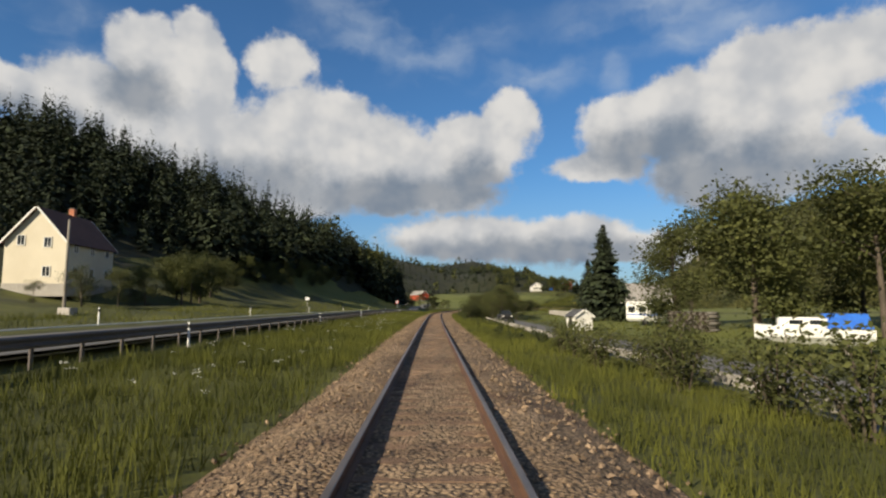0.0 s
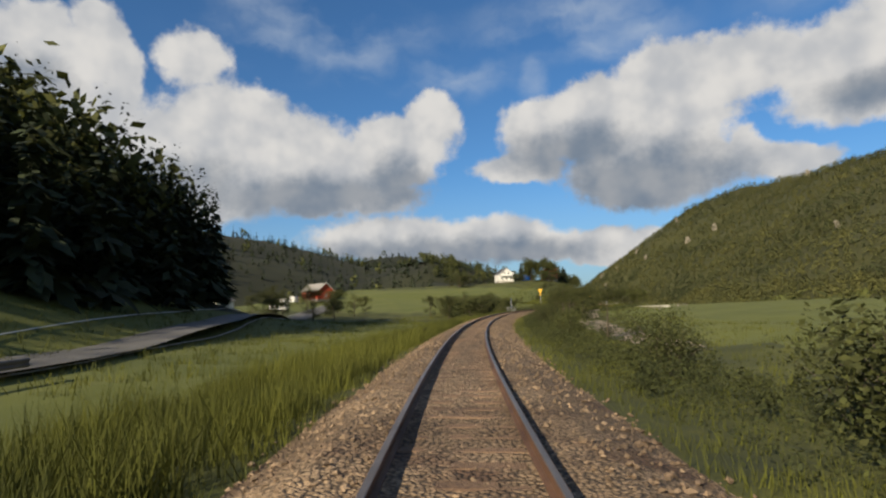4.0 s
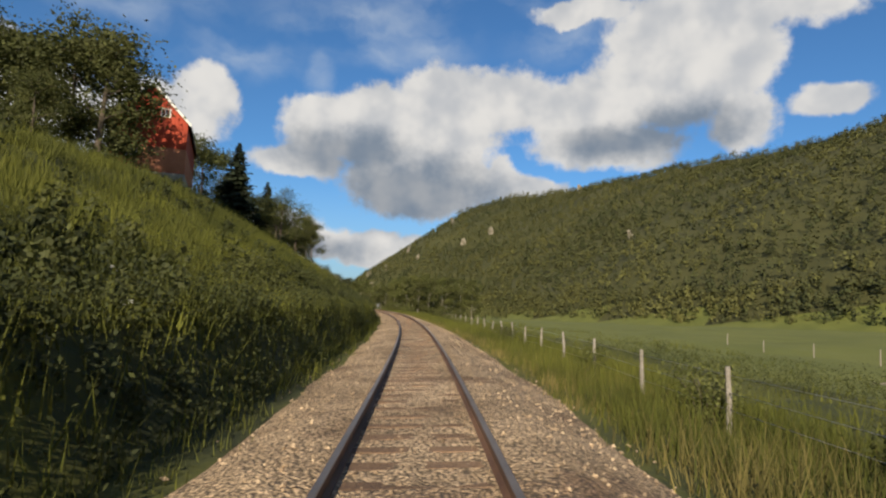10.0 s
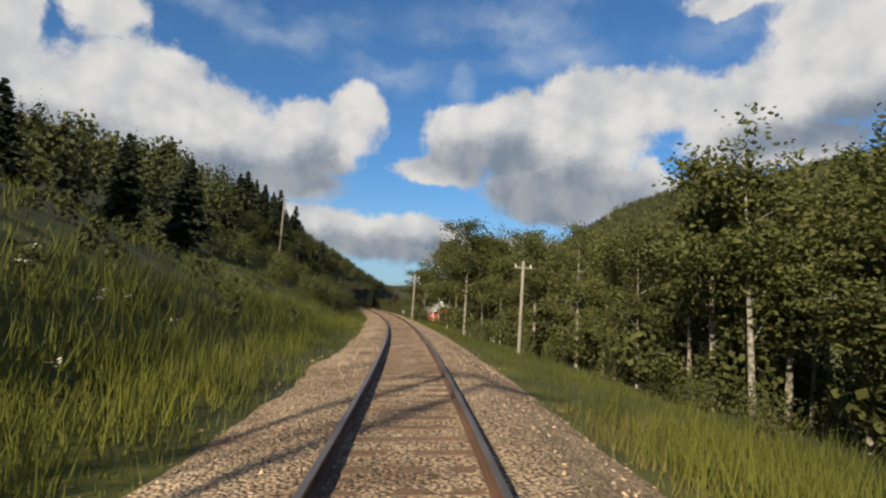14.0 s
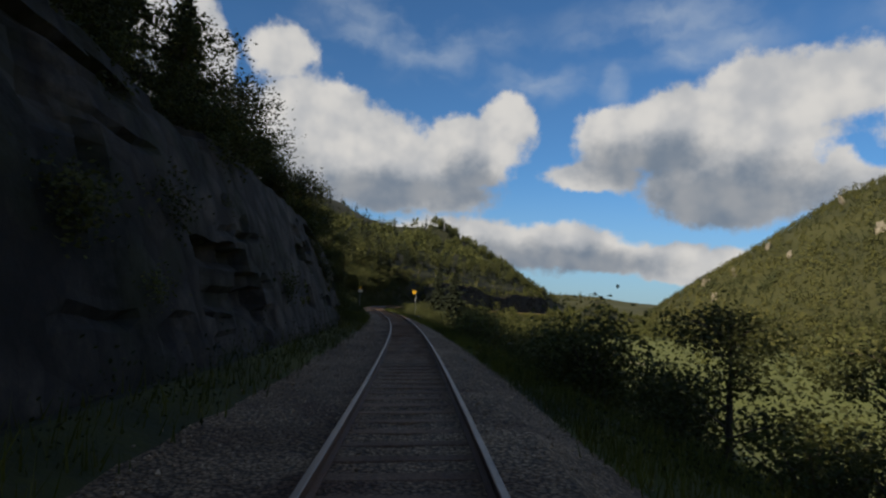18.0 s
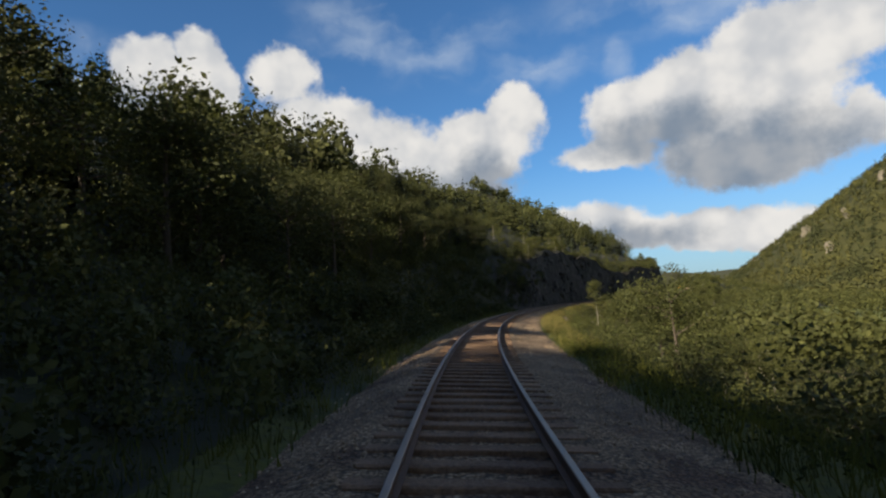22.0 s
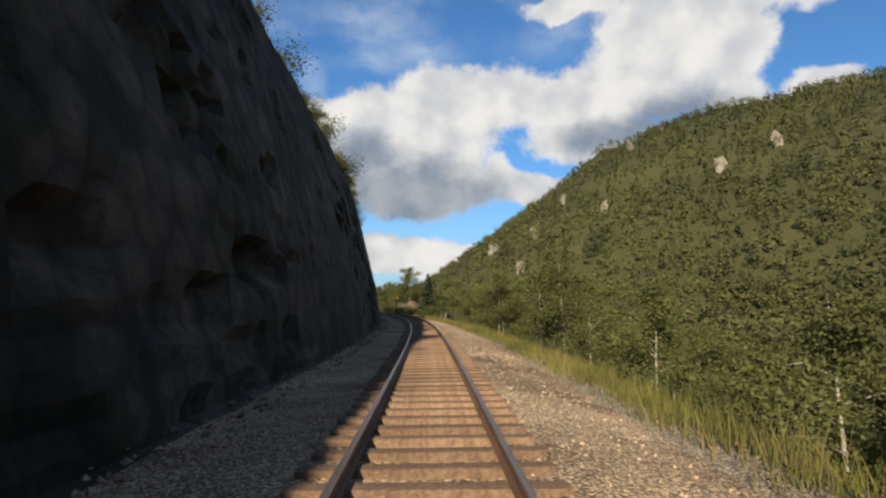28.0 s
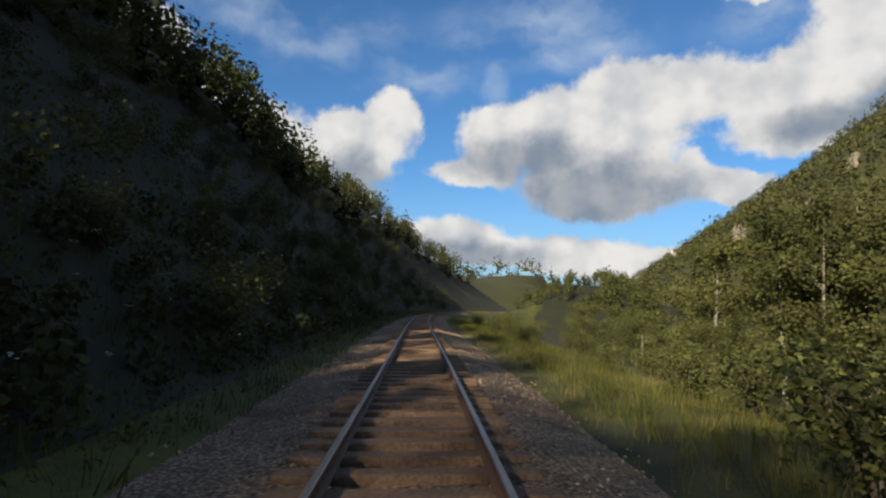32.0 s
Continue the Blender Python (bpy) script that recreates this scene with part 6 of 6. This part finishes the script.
lb = thing("lineside_box", "small grey tin box on a short leaning post", "box", standing(623, 3.0) @ pose(0, 0, 0, 0, -6, 0))
rod("post", lb, BARK, (0, 0, -0.3), (0, 0, 0.55), 0.05, 0.05, 8)
tin = block("tin_box", lb, GALV, 0.3, 0.24, 0.3, 0, -0.02, 0.55, bevel=0.02)
block("slanted_lid", tin, GALV, 0.36, 0.34, 0.02, 0, -0.02, 0.9, rx=18, bevel=0.004)
sp = pole_sign("lineside_sign", "small grey board on a post in the tall grass", 391, 5.0, 2.0)
plate("board", sp, GALV, [(-0.25, 2.1), (-0.25, 1.4), (0.25, 1.4), (0.25, 2.1)], 0.03, pose(0, -0.05, 0))
par = thing("bridge_parapet", "low pale concrete parapet of a farm road bridge", "parapet", place(396, 22, -2.2, -4))
block("parapet_wall", par, CONCRETE, 12.0, 0.3, 1.2, 0, 0, 0, bevel=0.04)
block("coping", par, CONCRETE, 12.2, 0.42, 0.1, 0, 0, 1.204, bevel=0.02)
for k in range(7):
    rod("railing_post", par, GALV, (-5.7 + 1.9 * k, 0, 1.28), (-5.7 + 1.9 * k, 0, 2.05), 0.03, 0.03, 6)

# ======== bridge ========
bridge = thing("railway_bridge", "small concrete bridge with grey steel railings", "bridge")
for sgn in (-1, 1):
    b_ = surface("edge_beam", np.concatenate([np.stack(at(np.array([269., 281.6]), sgn * uu, zz), -1) for uu, zz in ((3.5, -1.6), (4.0, -1.6), (4.0, -.5), (3.5, -.5))]),
                 [(0, 1, 3, 2), (2, 3, 5, 4), (4, 5, 7, 6), (6, 7, 1, 0), (0, 2, 4, 6), (1, 7, 5, 3)], CONCRETE, bridge, False)
    for k in range(7):
        q = 270.2 + 1.85 * k
        p = part("railing_post", (lambda bm_: (box(bm_, 0.06, 0.06, 1.15, place(q, sgn * 3.75, -0.5), 0.006), bm_)[1])(bmesh.new()), GALV, bridge)
    for z in (-0.1, 0.26, 0.62):
        a_, c_ = at(270.0, sgn * 3.75, z), at(281.3, sgn * 3.75, z)
        rod("handrail", bridge, GALV, tuple(map(float, a_)), tuple(map(float, c_)), 0.03, 0.03, 8)
    for q in (269.3, 281.9):
        block_ob = part("pillar", (lambda bm_: (box(bm_, 0.6, 0.6, 0.75, place(q, sgn * 4.3, -1.35), 0.05), bm_)[1])(bmesh.new()), CONCRETE, bridge)
mp = thing("snow_marker", "tall blue and white striped marker pole", "post", place(280.6, -4.6, -1.4))
for k in range(10):
    rod("band", mp, (WHITEPAINT, BLUEPAINT)[k % 2], (0, 0, 0.38 * k), (0, 0, 0.38 * k + 0.38), 0.035, 0.035, 8)

# ======== fence, poles ========
fence = thing("pasture_fence", "weathered wooden posts of a pasture fence", "fence")
rf = random.Random(8)
prev = None
for k in range(20):
    s_, u_ = 394 + 4.0 * k, 5.3 + 0.09 * k
    z_ = base_z(s_, u_)
    bm = bmesh.new()
    tube(bm, [(0, 0, -0.3), (rf.uniform(-.04, .04), rf.uniform(-.04, .04), 0.6), (rf.uniform(-.08, .08), rf.uniform(-.08, .08), 1.2)], [0.055, 0.052, 0.045], 7)
    p = part("post", bm, POLEWOOD, fence)
    p.matrix_basis = place(s_, u_, z_)
    here = at(s_, u_, z_)
    if prev:
        for dz in (0.45, 0.75, 1.05):
            rod("wire", fence, GALV, tuple(float(c) for c in (prev[0], prev[1], prev[2] + dz)), tuple(float(c) for c in (here[0], here[1], here[2] + dz)), 0.006, 0.006, 3)
    prev = here
fence2 = thing("field_fence", "row of thin wooden posts across the field", "fence")
for k in range(26):
    s_, u_ = 300 + 6.0 * k, 24 + 6 * math.sin(k * 0.7) * 0.2 + 0.5 * k
    p = part("post", (lambda bm_: (tube(bm_, [(0, 0, -0.2), (0, 0, 0.6), (0.03, 0, 1.2)], [0.05, 0.05, 0.045], 6), bm_)[1])(bmesh.new()), POLEWOOD, fence2)
    p.matrix_basis = standing(s_, u_)


def utility_pole(s, u, height, label, lean=0.0):
    ob = thing("utility_pole", label, "pole", standing(s, u, 0) @ pose(0, 0, 0, lean, 0, 0), "utility poles")
    rod("shaft", ob, POLEWOOD, (0, 0, -0.5), (0, 0, height), 0.13, 0.09, 10)
    return ob


up = utility_pole(45, -29, 7.5, "grey wooden utility pole on a concrete base")
block("base_block", up, CONCRETE, 1.0, 1.0, 0.8, 0.3, 0, -0.3, bevel=0.05)
for s_, u_, h_ in ((618.5, 3.6, 5.6), (634, -14.5, 9.0), (716, 26, 8), (585, 7.8, 6)):
    up = utility_pole(s_, u_, h_, "tall grey wooden utility pole")
    block("crossarm", up, POLEWOOD, 1.2, 0.1, 0.1, 0, 0, h_ - 0.5)
    for x in (-0.5, 0, 0.5):
        rod("insulator", up, TRIM, (x, 0, h_ - 0.4), (x, 0, h_ - 0.2), 0.04, 0.03, 8)
hp = thing("power_pole", "double wooden power pole with a crossarm", "pole", standing(531, -14.2))
for x in (-0.7, 0.7):
    rod("shaft", hp, BARK, (x, 0, -0.5), (x, 0, 9.5), 0.14, 0.1, 10)
block("crossarm", hp, BARK, 3.4, 0.14, 0.16, 0, 0, 9.0)
rod("brace", hp, BARK, (-0.7, 0.1, 3.5), (0.7, 0.1, 7.5), 0.05, 0.05, 6)
for x in (-1.5, 0, 1.5):
    rod("insulator", hp, TRIM, (x, 0, 9.16), (x, 0, 9.5), 0.06, 0.05, 8)

# drain covers
for s_, u_ in ((778, 4.0), (779.5, -6.2)):
    mh = thing("manhole", "round concrete manhole ring with a rusty lid", "manhole", standing(s_, u_, 0, -0.05), "manholes")
    bm = bmesh.new()
    bmesh.ops.create_cone(bm, cap_ends=True, segments=28, radius1=0.75, radius2=0.72, depth=0.4, matrix=pose(0, 0, 0.1))
    part("ring", bm, CONCRETE, mh)
    bm = bmesh.new()
    bmesh.ops.create_cone(bm, cap_ends=True, segments=24, radius1=0.36, radius2=0.34, depth=0.06, matrix=pose(0, 0, 0.32))
    part("lid", bm, RUST, mh)
# ======== rock faces ========
def rock_face(name, label, s0, s1, foot_u, slope, height_of, seed, back=3.0):
    """A blasted rock wall on the left: blocks and ledges pushed in and out, with a cap running back over the top."""
    ss_ = np.arange(s0, s1, 0.42)
    rows_n, cap = 42, 3
    X, Y, Z = (np.zeros((len(ss_), rows_n + cap)) for _ in range(3))
    for i, s in enumerate(ss_):
        top_h = height_of(s)
        fade = min(1.0, (s - s0) / 12.0, (s1 - s) / 12.0)
        last_u = 0.0
        for j in range(rows_n + cap):
            h = -0.7 + (top_h + 0.7) * min(j, rows_n - 1) / (rows_n - 1)
            p = Vector((s * 0.32 + seed, h * 0.5, 0))
            cell = noise.cell(Vector((s * 0.24 + 0.35 * math.floor(h * 0.42), h * 0.42, seed)))
            cell2 = noise.cell(Vector((s * 0.7 + 0.5 * math.floor(h * 1.1), h * 1.1, seed + 5)))
            cell3 = noise.cell(Vector((s * 0.55 + 0.8 * math.floor(h * 2.1), h * 2.1, seed + 9)))
            big = noise.noise(Vector((s * 0.075, h * 0.06, seed))) * 0.9
            out = min(0.9, 0.5 * (cell - 0.5) + 0.55 * (cell2 - 0.5) + 0.42 * (cell3 - 0.5) + 0.4 * noise.fractal(p, 1.0, 2.0, 4) + big)
            u = -(foot_u + slope * max(h, 0)) - 3.5 * (1 - fade) - max(-0.5, out) * fade * min(1.0, 0.35 + h * 0.2 if h > 0 else 0.35)
            z = h + 0.12 * noise.noise(Vector((s * 1.1, h * 1.3, seed + 2)))
            if j >= rows_n:
                k = j - rows_n + 1
                u, z = last_u - back * k / cap, top_h + 0.3 * k + 0.3 * noise.noise(Vector((s * 0.5, k, seed)))
            else:
                last_u = u
            a = at(s, u, z)
            X[i, j], Y[i, j], Z[i, j] = float(a[0]), float(a[1]), float(a[2])
    ob = grid(name, X, Y, Z, [ROCK])
    ob.data.polygons.foreach_set("use_smooth", [False] * len(ob.data.polygons))
    return tagged(ob, label, "rock wall", kind="structure")


rock_face("rock_face", "tall dark blasted rock wall beside the track", 956, 1234, 3.55, 0.25,
          lambda s: float(np.interp(s, (956, 976, 1000, 1045, 1062, 1086, 1104, 1150, 1180, 1214, 1234), (3, 9.0, 12.8, 12.6, 9.0, 8.8, 11.4, 11.6, 12.4, 10.5, 4))) + 1.1 * noise.noise(Vector((s * 0.12, 3, 1))), 3.3)
rock_face("rock_face", "dark rock wall in the shade of trees", 684, 752, 3.7, 0.42,
          lambda s: float(np.interp(s, (684, 700, 735, 752), (1.5, 5.5, 5.0, 1.0))) + 0.6 * noise.noise(Vector((s * 0.2, 7, 1))), 8.1)


# shrubs and young trees on the edge and the ledges of the rock
def on_rock(makers, n, s0, s1, u0, u1, z_of, seed, lo, hi):
    r = random.Random(seed)
    for s, u in strewn(n, s0, s1, u0, u1, seed + 1):
        k = r.uniform(lo, hi)
        copy_thing(makers[r.randrange(len(makers))], place(s, u, z_of(s, u), r.uniform(0, 360)) @ Matrix.Diagonal((k, k, k, 1)))


def rim(s, u):
    return float(np.interp(s, (956, 976, 1000, 1045, 1062, 1086, 1104, 1150, 1180, 1214, 1234), (3, 9.0, 12.8, 12.6, 9.0, 8.8, 11.4, 11.6, 12.4, 10.5, 4))) - 0.3


on_rock(fine_alders + birches, 70, 962, 1206, -8.6, -6.6, rim, 501, 0.3, 0.62)
on_rock(fine_alders + birches, 16, 966, 1030, -12.5, -7.6, rim, 507, 0.45, 0.75)
on_rock(willows + shrubs, 60, 962, 1206, -7.6, -6.3, rim, 503, 0.5, 1.1)
on_rock(fine_alders + birches, 26, 1140, 1206, -14, -7.4, rim, 509, 0.65, 1.0)
on_rock(fine_alders + birches, 10, 1200, 1216, -13, -6.6, rim, 511, 0.5, 0.8)
on_rock(shrubs + willows, 40, 1196, 1232, -6.4, -4.3, lambda s, u: min((-u - 3.8) / 0.2, float(np.interp(s, (1196, 1214, 1232), (9, 5, 2)))), 513, 0.35, 0.8)
on_rock(shrubs + willows, 46, 686, 750, -6.4, -4.2, lambda s, u: (-u - 3.9) / 0.42, 515, 0.35, 0.8)
on_rock(shrubs, 22, 950, 985, -5.2, -4.3, lambda s, u: (-u - 3.7) / 0.2, 505, 0.4, 0.9)


def boulder(name, label, s, u, z, size, mat, seed, fine=1.6):
    """An angular rock."""
    bm = bmesh.new()
    bmesh.ops.create_icosphere(bm, subdivisions=4, radius=1.0)
    for v in bm.verts:
        c = noise.cell(v.co * fine + Vector((seed, 0, 0))) - 0.5
        v.co *= 1 + 0.28 * c + 0.3 * noise.fractal(v.co * 1.5 + Vector((0, seed, 0)), 1.0, 2.0, 4)
        v.co = Vector((v.co.x * size[0], v.co.y * size[1], v.co.z * size[2]))
    ob = new(name, mesh_of(bm, name, mat))
    ob.matrix_basis = place(s, u, z, seed * 40)
    return tagged(ob, label, "rock")


REDROCK = material("rusty_rock", (0.07, 0.05, 0.035), (0.20, 0.145, 0.10), 0.6, 0.9, 0.9, 6)
for k, (s_, u_, z_, a_) in enumerate(((1226, 8.8, -0.2, 1.1), (1228, 9.8, 0.6, 1.3), (1225, 9.8, 0.5, 1.2), (1229.6, 8.6, -0.2, 1.1), (1231, 10, 0.8, 1.2), (1224, 10.8, 1.2, 1.2), (1227, 10.8, 1.3, 1.2), (1224.4, 8.4, -0.5, 0.8))):
    boulder("rock_outcrop", "rust-brown broken rock by the track", s_, u_, z_, (a_ * 0.8, a_ * 1.2, a_ * 0.85), REDROCK, k + 2, 3.0)
for k, (s_, u_) in enumerate(((930, 5.2), (796, 5.4))):
    boulder("boulder", "grey boulder in the verge", s_, u_, base_z(s_, u_) + 0.1, (0.5, 0.6, 0.35), PALEROCK, k + 1)
for k, (x_, y_, w_) in enumerate(((706, 1560, 9), (686, 1474, 8), (740, 1373, 13), (592, 1501, 9), (620, 1587, 10), (791, 1345, 11), (1002, 1299, 15), (642, 845, 9), (509, 519, 9), (451, 490, 8), (821, 1550, 12), (640, 1535, 9))):
    z_ = float(valley(np.array([x_ * 1.0]), np.array([y_ * 1.0]))[0])
    cl = boulder("cliff", "pale bare cliff in the mountain forest", 0, 0, 0, (w_ * 0.3, w_ * 0.55, w_ * 1.0), PALEROCK, k + 11)
    cl.matrix_basis = pose(x_, y_, z_ + 4, 0, 20, 15 * k)
